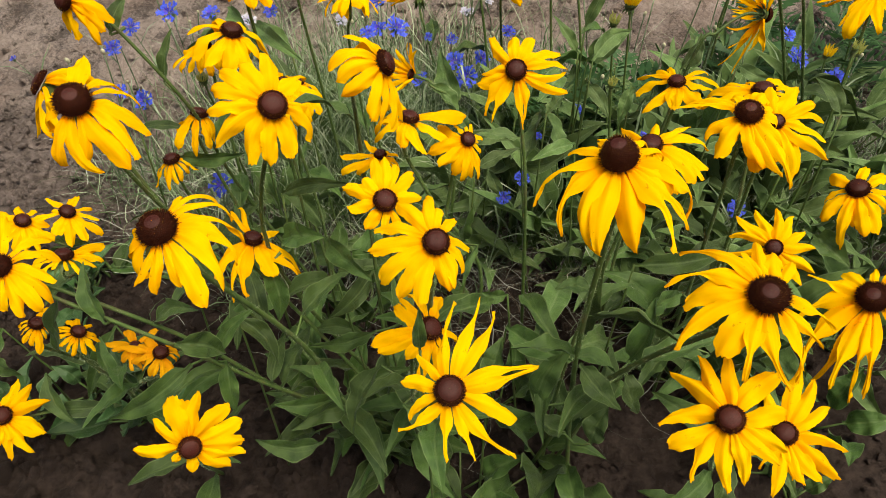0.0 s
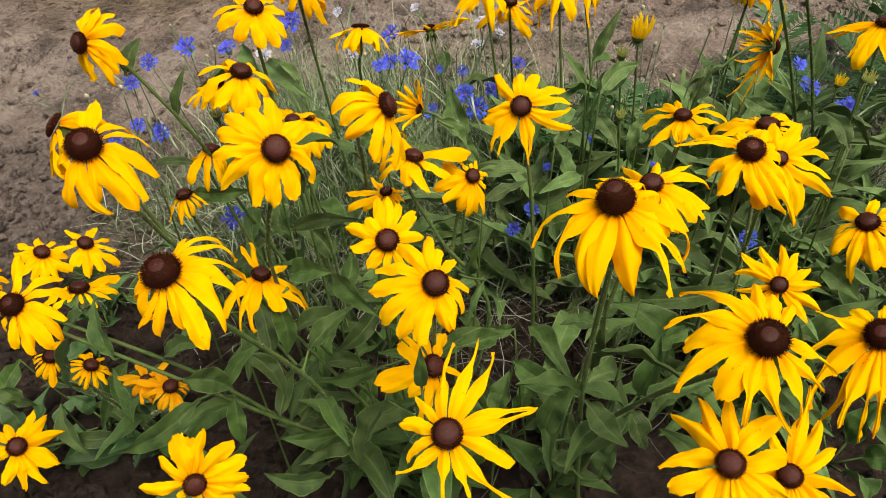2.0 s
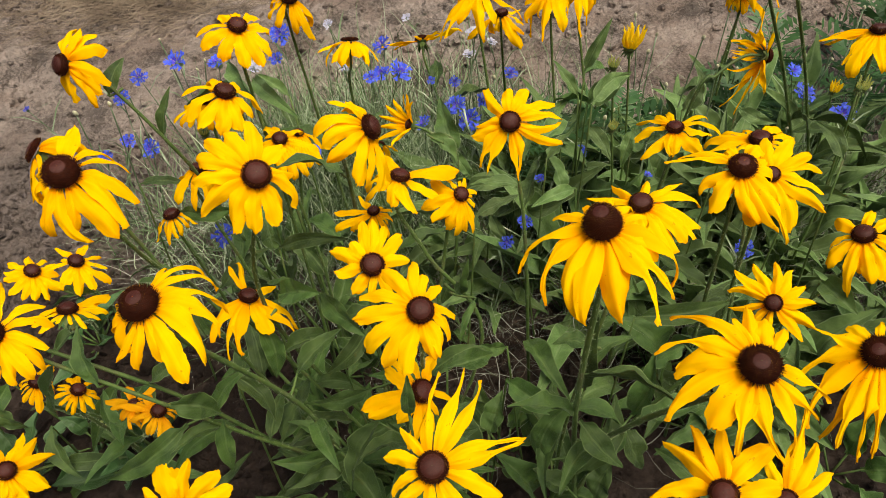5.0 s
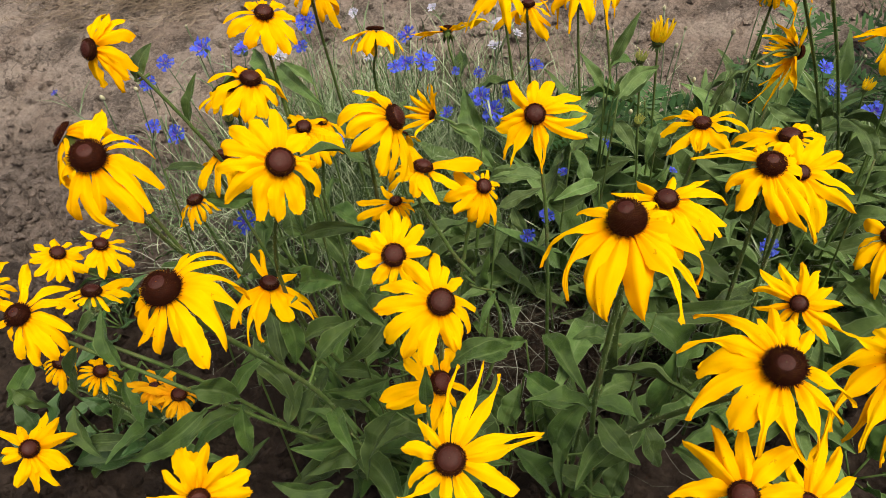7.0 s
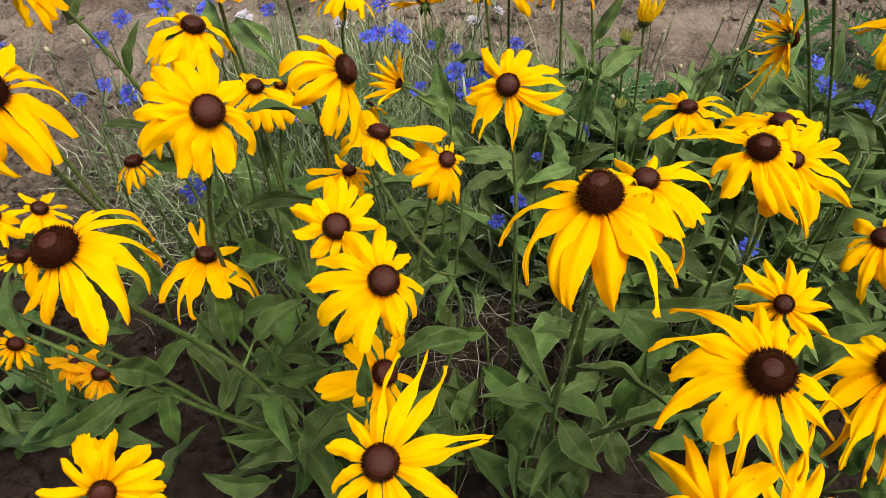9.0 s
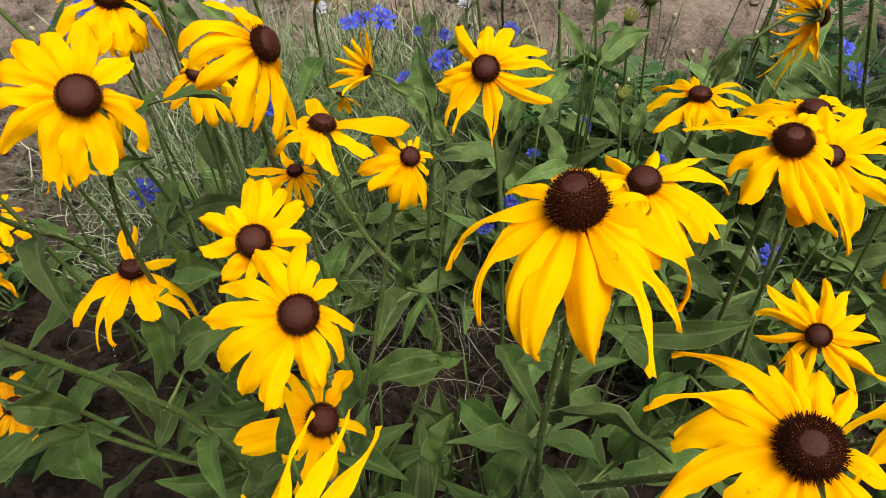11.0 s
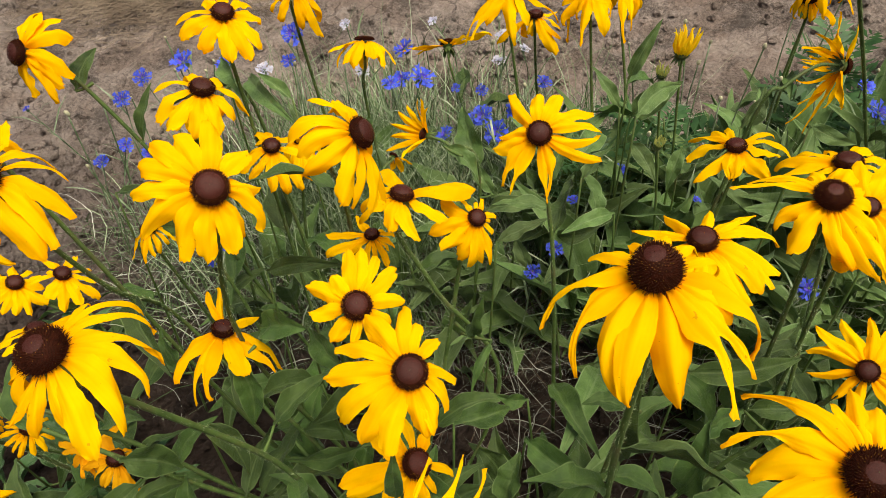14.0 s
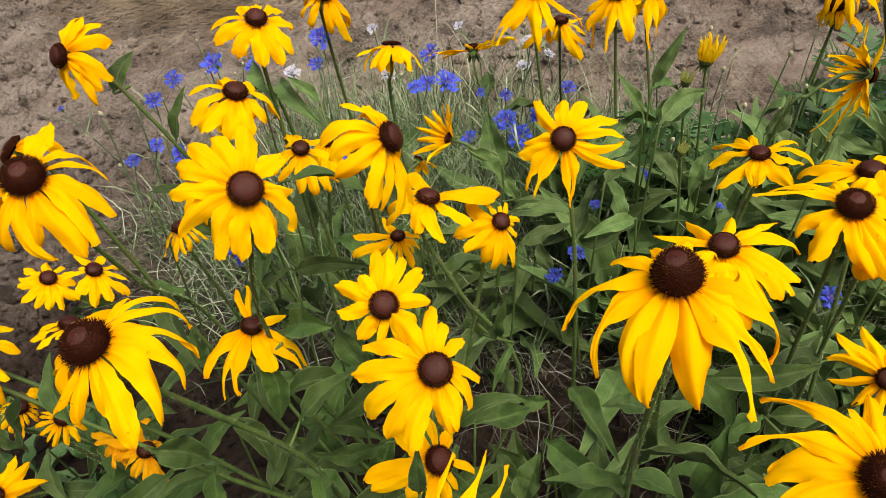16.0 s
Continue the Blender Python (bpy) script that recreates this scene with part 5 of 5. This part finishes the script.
stalk_leaf("F37", 259, (-0.568, 0.676, 0.140), (-0.519, 0.618, 0.100), 0.0245, (-0.577, 0.637, 0.090))
stalk_leaf("F39b", 260, (-0.457, 0.714, 0.200), (-0.507, 0.651, 0.120), 0.0238, (-0.463, 0.660, 0.172))
stalk_leaf("F42", 300, (0.214, 1.050, 0.395), (0.272, 1.050, 0.448), 0.0324, (0.333, 0.973, 0.393))
stalk_leaf("F42", 301, (0.207, 1.060, 0.443), (0.240, 1.070, 0.522), 0.0170, (0.338, 0.973, 0.433))
stalk_leaf("F42", 302, (0.201, 1.060, 0.401), (0.164, 1.090, 0.448), 0.0163, (0.333, 0.973, 0.393))
stalk_leaf("F41", 303, (0.120, 0.980, 0.251), (0.191, 0.940, 0.329), 0.0233, (0.012, 0.964, 0.229))
stalk_leaf("F41", 304, (0.028, 0.960, 0.313), (0.101, 0.930, 0.348), 0.0247, (0.017, 0.967, 0.295))
stalk_leaf("F42", 305, (0.176, 1.050, 0.376), (0.140, 1.000, 0.360), 0.0313, (0.329, 0.973, 0.354))
stalk_leaf("F42", 306, (0.178, 1.000, 0.260), (0.154, 1.040, 0.322), 0.0259, (0.315, 0.973, 0.236))
stalk_leaf("F41", 307, (0.038, 0.970, 0.331), (0.003, 0.990, 0.383), 0.0180, (0.019, 0.968, 0.327))
stalk_leaf("F42", 308, (0.338, 1.000, 0.410), (0.361, 1.020, 0.457), 0.0227, (0.333, 0.973, 0.393))
stalk_leaf("F42", 309, (0.381, 0.920, 0.469), (0.425, 0.900, 0.459), 0.0174, (0.361, 0.984, 0.463))
stalk_leaf("F42", 310, (0.220, 1.050, 0.354), (0.248, 1.000, 0.328), 0.0217, (0.329, 0.973, 0.354))
stalk_leaf("F42", 311, (0.279, 1.020, 0.368), (0.264, 1.000, 0.314), 0.0192, (0.329, 0.973, 0.354))
stalk_leaf("F41", 312, (0.111, 1.040, 0.291), (0.146, 1.080, 0.355), 0.0193, (0.017, 0.967, 0.295))
stalk_leaf("F42", 313, (0.266, 1.000, 0.258), (0.301, 1.000, 0.310), 0.0188, (0.315, 0.973, 0.236))
stalk_leaf("F41", 314, (0.066, 0.950, 0.275), (0.101, 0.900, 0.242), 0.0200, (0.014, 0.965, 0.262))
stalk_leaf("F51", 315, (-0.111, 1.020, 0.300), (-0.129, 1.060, 0.349), 0.0159, (-0.089, 0.944, 0.285))
stalk_leaf("F4", 316, (-0.209, 1.000, 0.460), (-0.252, 1.020, 0.488), 0.0156, (-0.254, 0.990, 0.450))

# ---- cornflowers and the rest ----
BLOOMS_WEST = [
    (-0.58, 1.31, 0.31, 0), (-0.51, 1.34, 0.32, 0), (-0.60, 1.26, 0.30, 0), (-0.57, 1.17, 0.27, 0), (-0.53, 1.17, 0.25, 0), (-0.43, 1.33, 0.32, 0),
    (-0.32, 1.34, 0.32, 0), (-0.21, 1.33, 0.39, 1), (-0.29, 1.30, 0.39, 0), (-0.12, 1.35, 0.33, 0), (-0.14, 1.28, 0.31, 0), (-0.12, 1.29, 0.31, 0),
    (-0.09, 1.29, 0.31, 0), (-0.32, 0.89, 0.30, 0), (-0.61, 1.15, 0.25, 0), (-0.24, 1.14, 0.25, 0), (-0.36, 1.31, 0.32, 1), (-0.09, 1.53, 0.29, 1),
    (-0.85, 1.34, 0.23, 2), (-0.186, 1.282, 0.332, 1)]
BLOOMS_EAST = [
    (0.02, 1.16, 0.32, 0), (-0.00, 1.20, 0.29, 0), (-0.04, 1.17, 0.28, 0), (0.04, 1.18, 0.28, 0), (0.06, 1.22, 0.29, 0), (0.11, 1.27, 0.31, 0),
    (0.04, 1.32, 0.32, 1), (0.22, 1.12, 0.25, 2), (0.15, 1.05, 0.25, 2), (0.59, 1.24, 0.31, 0), (0.60, 1.20, 0.29, 0), (0.65, 1.15, 0.28, 0),
    (0.32, 1.05, 0.25, 2), (0.45, 0.92, 0.21, 0), (0.12, 0.95, 0.25, 2), (0.09, 0.91, 0.25, 2), (-0.03, 1.26, 0.31, 2), (0.01, 1.27, 0.30, 2),
    (0.05, 1.27, 0.39, 1), (0.08, 1.45, 0.27, 1)]


def blades(rng, count, pick, low, high, width, mats, lean=0.45, curly=0.0):
    """Verts, faces and material numbers of many narrow arching blades, some curling sideways; pick gives each one's foot."""
    verts, faces, index = [], [], []
    for _ in range(count):
        x, y = pick()
        h = rng.uniform(low, high)
        p = Vector((x, y, ground_z(x, y) - 0.004))
        w = rng.uniform(0, 6.283)
        out = Vector((math.cos(w), math.sin(w), 0))
        side = Vector((-math.sin(w), math.cos(w), 0)) * width * rng.uniform(0.6, 1.4)
        lie = rng.uniform(0.1, lean) * h
        k = len(verts)
        m = rng.choice(mats)
        across = Vector((-math.sin(w), math.cos(w), 0))
        swing, start = rng.uniform(2.0, 5.5), rng.uniform(0, 6.283)
        steps = 8 if curly else 4
        for i in range(steps + 1):
            s = i / steps
            loop = curly * h * s * (rng.uniform(0.9, 1.1))
            c = p + out * (lie * s ** 1.8 + loop * 0.6 * (math.cos(start + swing * s) - math.cos(start))) + Vector((0, 0, h * (s - 0.28 * s ** 3) + loop * 0.25 * math.sin(swing * 1.3 * s + start)))
            c += across * (loop * (math.sin(start + swing * s) - math.sin(start)))
            verts += [c - side * (1.02 - s), c + side * (1.02 - s)]
        for i in range(steps):
            faces.append((k + 2 * i, k + 2 * i + 1, k + 2 * i + 3, k + 2 * i + 2))
            index.append(m)
    return verts, faces, index


def bloom_mesh(rng, size, mat):
    """A cornflower: a ring of trumpet florets with toothed ends round a violet tuft."""
    verts, faces, index = [], [], []
    for ring, (count, ln, rise) in enumerate(((14, 1.0, 0.3), (12, 0.8, 0.75), (12, 0.5, 1.5))):
        for k in range(count):
            w = 2 * math.pi * k / count + rng.uniform(-0.25, 0.25)
            out = Vector((math.cos(w), math.sin(w), rise * rng.uniform(0.6, 1.3))).normalized()
            side = Vector((-math.sin(w), math.cos(w), rng.uniform(-0.3, 0.3)))
            r = size * ln * rng.uniform(0.8, 1.12)
            k0 = len(verts)
            for s, wd in ((0.1, 0.03), (0.5, 0.04), (0.72, 0.09)):
                verts += [out * (r * s) - side * (wd * r), out * (r * s) + side * (wd * r)]
            for e in (-0.24, -0.07, 0.08, 0.22):
                verts.append(out * (r * rng.uniform(0.85, 1.12)) + side * (e * r) + Vector((0, 0, rng.uniform(-0.1, 0.1) * r)))
            faces += [(k0, k0 + 1, k0 + 3, k0 + 2), (k0 + 2, k0 + 3, k0 + 5, k0 + 4), (k0 + 4, k0 + 7, k0 + 6), (k0 + 4, k0 + 5, k0 + 8, k0 + 7), (k0 + 5, k0 + 9, k0 + 8)]
            index += [1 if ring == 2 else 0] * 5
    return smooth_mesh("bloom", verts, faces, [mat, VIOLET if mat is BLUE else mat], index)


def bud_mesh(rng, r, mat, tall=1.3):
    """A small scaly egg-shaped bud."""
    verts, faces = [], []
    rings, sides = 7, 9
    for i in range(rings):
        f = math.pi * i / (rings - 1)
        for k in range(sides):
            w = 2 * math.pi * (k + 0.5 * (i % 2)) / sides
            q = r * math.sin(f) ** 0.8 * (1 + 0.12 * ((i + k) % 2)) + 0.0002
            verts.append((q * math.cos(w), q * math.sin(w), -r * tall * math.cos(f)))
    for i in range(rings - 1):
        for k in range(sides):
            k2 = (k + 1) % sides
            faces.append((i * sides + k, i * sides + k2, (i + 1) * sides + k2, (i + 1) * sides + k))
    return smooth_mesh("bud", verts, faces, [mat])


def facing(p, n):
    x, y, n = axes(n)
    return Matrix.Translation(p) @ Matrix((x, y, n)).transposed().to_4x4()


def cornflower(seed, x, y, z, faded, size):
    rng = random.Random(seed)
    fx, fy = x + rng.uniform(-0.05, 0.05), y + rng.uniform(-0.05, 0.05)
    foot = Vector((fx, fy, ground_z(fx, fy) - 0.005))
    label = "faded pale cornflower on a thin grey green stem" if faded == 1 else "blue cornflower on a thin grey green stem"
    thing = tagged(new("cornflower"), label, "flower", "cornflowers behind the coneflowers")
    thing.location = foot
    top = Vector((x, y, z)) - foot
    pts = spline([Vector(), top * 0.5 + Vector((rng.uniform(-0.02, 0.02), rng.uniform(-0.02, 0.02), 0.02)), top], 12)
    v, f = tube(pts, [0.0013 - 0.0004 * i / 12 for i in range(13)], 5)
    part("stem", smooth_mesh("stem", v, f, [GREY_GREEN]), thing)
    n = Vector((rng.uniform(-0.5, 0.5), rng.uniform(-0.9, 0.1), 0.8))
    head = part("flower_head", bud_mesh(rng, size * 0.3, GREY_GREEN), thing, "scaly green flower cup", facing(top, n))
    bloom = part("bloom", bloom_mesh(rng, size, PALE if faded == 1 else BLUE), head, "", Matrix.Translation((0, 0, size * 0.25)))
    for k in range(5):
        i = 2 + 2 * k
        w = k * 2.4 + seed
        go = Vector((math.cos(w), math.sin(w), 0.7)).normalized() * rng.uniform(0.05, 0.09)
        p = pts[i]
        side = go.cross(Vector((0, 0, 1))).normalized() * 0.0016
        q = [p, p + go * 0.5 + Vector((0, 0, 0.008)), p + go]
        me = smooth_mesh("leaf", [q[0] - side, q[0] + side, q[1] + side, q[1] - side, q[2]], [(0, 1, 2, 3), (3, 2, 4)], [GREY_GREEN])
        part("leaf", me, thing)


for i, (x, y, z, faded) in enumerate(BLOOMS_WEST + BLOOMS_EAST):
    cornflower(500 + i, x, y, z, faded, (0.017 + 0.004 * math.sin(i * 1.7)) * (1.0, 0.72, 0.62)[faded])


def thicket():
    """The cornflowers' tangle of thin grey-green blades and stems."""
    rng = random.Random(21)

    def pick():
        while True:
            x, y = rng.uniform(-0.75, 0.95), rng.uniform(0.72, 1.5)
            edge = 1.0 - abs(y - 1.16) / 0.36
            if x < -0.35:
                edge -= (-0.35 - x) * 2.2 + max(0, y - 1.15) * 1.2
            if x > 0.1:
                edge -= 0.2 + max(0.0, 1.0 - y) * 4
            edge -= max(0.0, 0.95 - y) * 2
            if rng.random() < edge * 0.9 + 0.35 * noise.noise((x * 5, y * 5, 2)):
                return x, y
    v, f, m = blades(rng, 7600, pick, 0.03, 0.13, 0.0013, [0, 0, 0, 1], 1.7, 0.42)
    tall = blades(rng, 3400, lambda: (rng.gauss(-0.2, 0.13) if rng.random() < 0.75 else rng.gauss(0.05, 0.15), rng.gauss(1.25, 0.12)), 0.14, 0.30, 0.0015, [0], 0.6, 0.12)
    low = blades(rng, 1300, lambda: (rng.uniform(0.2, 0.72), rng.gauss(1.0, 0.1)), 0.06, 0.19, 0.0011, [0, 1], 1.0, 0.3)
    for more in (tall, low):
        k = len(v)
        v, f, m = v + more[0], f + [tuple(i + k for i in q) for q in more[1]], m + more[2]
    tagged(new("cornflower_foliage", smooth_mesh("cornflower_foliage", v, f, [BLADE, SILVER], m)),
           "tangle of thin grey green cornflower leaves", "foliage", "", "stuff")


thicket()


def dead_grass():
    rng = random.Random(22)
    v, f, m = blades(rng, 620, lambda: (rng.gauss(0.08, 0.13) if rng.random() < 0.6 else rng.gauss(0.0, 0.2), rng.gauss(0.95, 0.1)), 0.04, 0.12, 0.0007, [0, 1, 1, 1], 2.0, 0.7)
    tagged(new("withered_grass", smooth_mesh("withered_grass", v, f, [STRAW, SILVER], m)),
           "withered curly grass between the stems", "grass", "", "stuff")


dead_grass()


def straw():
    """Loose dry straw lying on the path."""
    rng = random.Random(23)
    verts, faces = [], []
    for _ in range(7000):
        x, y = rng.gauss(-0.9, 0.17), rng.gauss(2.12, 0.12)
        w = rng.uniform(0, 3.14) if rng.random() < 0.7 else rng.gauss(0.3, 0.5)
        ln = rng.uniform(0.02, 0.1)
        d = Vector((math.cos(w), math.sin(w), rng.uniform(-0.15, 0.15))) * ln / 2
        c = Vector((x, y, ground_z(x, y) + 0.004 + 0.03 * rng.random() * math.exp(-((x + 0.92) / 0.22) ** 2)))
        s = Vector((-math.sin(w), math.cos(w), 0)) * 0.0006
        b = Vector((0, 0, rng.uniform(-0.01, 0.012)))
        k = len(verts)
        h = Vector((0, 0, 0.0009))
        verts += [c - d - s, c - d + s, c + b + s, c + b - s, c + d + s, c + d - s, c - d + h, c + b + h, c + d + h]
        faces += [(k, k + 6, k + 7, k + 3), (k + 6, k + 1, k + 2, k + 7), (k + 3, k + 7, k + 8, k + 5), (k + 7, k + 2, k + 4, k + 8)]
    tagged(new("straw_litter", smooth_mesh("straw_litter", verts, faces, [STRAW], None)), "loose dry straw lying on the grey path", "straw", "", "stuff")


straw()


def seed_head(seed, x, y, z):
    """A spent cornflower: a pale papery bud on a wiry stem."""
    rng = random.Random(seed)
    foot = Vector((x + rng.uniform(-0.03, 0.03), y + rng.uniform(-0.02, 0.03), 0))
    foot.z = ground_z(foot.x, foot.y) - 0.005
    thing = tagged(new("spent_cornflower"), "papery pale seed head on a wiry stem", "seed head", "spent cornflowers")
    thing.location = foot
    top = Vector((x, y, z)) - foot
    v, f = tube(spline([Vector(), top * 0.55 + Vector((rng.uniform(-0.015, 0.015), 0, 0)), top], 8), [0.0012] * 9, 5)
    part("stem", smooth_mesh("stem", v, f, [GREY_GREEN]), thing)
    part("bud", bud_mesh(rng, rng.uniform(0.0019, 0.0032), BUD, 1.8), thing, "", facing(top, (rng.uniform(-0.4, 0.4), -0.3, 1)))


rng = random.Random(31)
for i in range(46):
    x = rng.uniform(0.25, 0.75) if i < 24 else rng.uniform(-0.65, 0.3)
    y = rng.uniform(1.08, 1.42)
    seed_head(700 + i, x, y, ground_z(x, y) + rng.uniform(0.2, 0.33))


def feathery_plant(seed, x, y, height, fronds):
    """A marigold-like plant of finely divided dark leaves."""
    rng = random.Random(seed)
    foot = Vector((x, y, ground_z(x, y) - 0.005))
    thing = tagged(new("marigold_plant"), "dark green feathery marigold foliage without blooms", "plant", "feathery plants beside the path")
    thing.location = foot
    v, f = tube(spline([Vector(), Vector((0.01, 0, height * 0.5)), Vector((0, 0.01, height))], 8), [0.003 - 0.0002 * i for i in range(9)], 6)
    part("stem", smooth_mesh("stem", v, f, [STEM]), thing)
    for k in range(fronds):
        w = k * 2.4 + seed
        ln = rng.uniform(0.09, 0.15)
        root = Vector((0, 0, height * (0.2 + 0.75 * k / fronds)))
        go = Vector((math.cos(w), math.sin(w), rng.uniform(0.1, 0.8))).normalized()
        side = go.cross(Vector((0, 0, 1))).normalized()
        up = side.cross(go)
        verts, faces = [], []
        for i in range(9):
            s = (i + 1) / 9.5
            c = root + go * (ln * s) - Vector((0, 0, 0.25 * ln * s * s))
            for e in (-1, 1):
                q = ln * 0.34 * math.sin(math.pi * min(1, s * 0.9 + 0.12))
                d = (side * e + go * 0.55 + up * rng.uniform(-0.1, 0.3)).normalized() * q
                o = go * (q * 0.16)
                j = len(verts)
                verts += [c, c + d * 0.5 + o + up * 0.002, c + d, c + d * 0.5 - o]
                faces.append((j, j + 1, j + 2, j + 3))
        j = len(verts)
        tip = root + go * ln - Vector((0, 0, 0.25 * ln))
        mid = root + go * ln * 0.5 - Vector((0, 0, 0.06 * ln))
        s2 = side * 0.0012
        verts += [root - s2, root + s2, mid + s2, mid - s2, tip]
        faces += [(j, j + 1, j + 2, j + 3), (j + 3, j + 2, j + 4)]
        part("frond", smooth_mesh("frond", verts, faces, [FERN]), thing)


for i, (x, y, h) in enumerate([(0.62, 1.42, 0.22), (0.75, 1.32, 0.24), (0.86, 1.5, 0.24), (0.55, 1.28, 0.2), (0.95, 1.25, 0.26), (1.05, 1.45, 0.25), (0.3, 1.22, 0.2), (0.18, 1.16, 0.2)]):
    feathery_plant(40 + i, x, y, h, 20)


def leafy_rosette(seed, x, y, count, reach, mat, label, slim=0.24):
    """A low clump of leaves rising from the soil."""
    rng = random.Random(seed)
    foot = Vector((x, y, ground_z(x, y) - 0.006))
    thing = tagged(new("leaf_clump"), label, "plant", "leafy clumps at the stems' feet")
    thing.location = foot
    for k in range(count):
        w = k * 2.4 + seed
        ln = reach * rng.uniform(0.6, 1.1)
        go = Vector((math.cos(w), math.sin(w), rng.uniform(0.35, 2.2))).normalized()
        root = Vector((0, 0, 0))
        stalk = root + go * ln * 0.35
        v, f = tube([root, root + go * ln * 0.2, stalk + go * ln * 0.05], [0.002, 0.0018, 0.0014], 5)
        leaf = part("leaf", leaf_mesh(rng, stalk, root + go * ln, ln * slim * rng.uniform(0.83, 1.17), mat), thing)
        part("leaf_stalk", smooth_mesh("leaf_stalk", v, f, [STEM]), leaf)


GREEN = "clump of rough green leaves at the foot of the flowers"
for i, (x, y, n, r) in enumerate([(-0.06, 0.62, 7, 0.24), (0.14, 0.6, 6, 0.26), (0.02, 0.56, 4, 0.18), (0.36, 0.74, 7, 0.27), (0.42, 0.6, 4, 0.16), (0.48, 0.78, 7, 0.25), (-0.17, 0.68, 9, 0.23),
                                  (0.08, 0.70, 8, 0.15), (-0.14, 0.84, 8, 0.19), (0.19, 0.95, 5, 0.24), (0.28, 0.95, 8, 0.25), (0.55, 0.95, 9, 0.25), (0.5, 0.86, 8, 0.26), (0.62, 0.8, 9, 0.24),
                                  (0.4, 0.92, 8, 0.26), (0.32, 0.84, 6, 0.24), (-0.04, 0.92, 5, 0.16), (0.48, 0.55, 5, 0.14), (0.36, 0.5, 3, 0.12), (0.55, 0.66, 6, 0.18)]):
    behind = y > 0.75 and x > 0.2
    leafy_rosette(60 + i, x, y, n + 4 * behind, r, LEAF_PALE if behind else LEAF, GREEN, 0.165 if behind else 0.24)
rng = random.Random(77)
for i in range(40):
    x, y = rng.uniform(-0.3, 0.75) if i < 30 else rng.uniform(0.08, 0.55), rng.uniform(0.98, 1.3)
    leafy_rosette(130 + i, x, y, 12, rng.uniform(0.15, 0.24), LEAF_PALE, "clump of narrow green leaves among the cornflowers", 0.17)
for i in range(34):
    x, y = (rng.uniform(0.08, 0.55), rng.uniform(0.95, 1.16)) if i < 18 else (rng.uniform(0.42, 0.85), rng.uniform(0.88, 1.28))
    leafy_rosette(180 + i, x, y, 9, rng.uniform(0.24, 0.34), LEAF_PALE, "upright clump of narrow green leaves among the cornflowers", 0.125)
for i, (x, y, n, r) in enumerate([(-0.56, 0.72, 9, 0.14), (-0.64, 0.66, 8, 0.13), (-0.62, 0.9, 10, 0.12), (-0.47, 0.68, 10, 0.14)]):
    leafy_rosette(90 + i, x, y, n, r, LEAF_GLOSSY, "low clump of glossy green leaves on bare soil")


def opening_bud(seed, x, y, z, size, green):
    """A coneflower bud on its stalk: a green cup with folded yellow petals standing up in it."""
    rng = random.Random(seed)
    foot = Vector((x + 0.01, y + 0.02, 0))
    foot.z = ground_z(foot.x, foot.y) - 0.005
    thing = tagged(new("coneflower_bud"), "unopened green coneflower bud with a yellow tip" if green else "coneflower bud just opening, yellow petals still upright", "flower bud", "coneflower buds")
    thing.location = foot
    top = Vector((x, y, z)) - foot
    v, f = tube(spline([Vector(), top * 0.5 + Vector((0.012, 0, 0)), top], 12), [0.0022 - 0.0006 * i / 12 for i in range(13)], 6)
    part("stem", smooth_mesh("stem", v, f, [STEM]), thing)
    cup = part("flower_head", bud_mesh(rng, size * 0.5, STEM, 0.9), thing, "green scaly cup", facing(top, (0.1, -0.1, 1)))
    part("calyx", sepal_ring(rng, size * 0.5), cup)
    for k in range(24):
        ln = size * (1.15 if green else 1.8) * rng.uniform(0.8, 1.1)
        me = petal_mesh(rng, ln, 0.15, -70 + 8 * (k % 2), -100 if green else -92, size * 0.38, 0, PETAL_GREEN if green else PETAL_BUD, 1)
        part("petal", me, cup, "", pose(0, 0, 0, 0, 0, k * 15 + rng.uniform(-6, 6)))


opening_bud(120, 0.267, 1.06, 0.478, 0.017, False)
opening_bud(121, 0.245, 1.05, 0.455, 0.012, True)
opening_bud(122, -0.47, 0.66, 0.17, 0.008, True)
opening_bud(123, 0.539, 0.95, 0.470, 0.008, True)
opening_bud(124, 0.634, 1.099, 0.368, 0.015, True)
opening_bud(125, 0.614, 1.138, 0.338, 0.010, False)
opening_bud(126, -0.324, 0.950, 0.439, 0.011, True)
opening_bud(127, 0.241, 0.987, 0.394, 0.010, True)
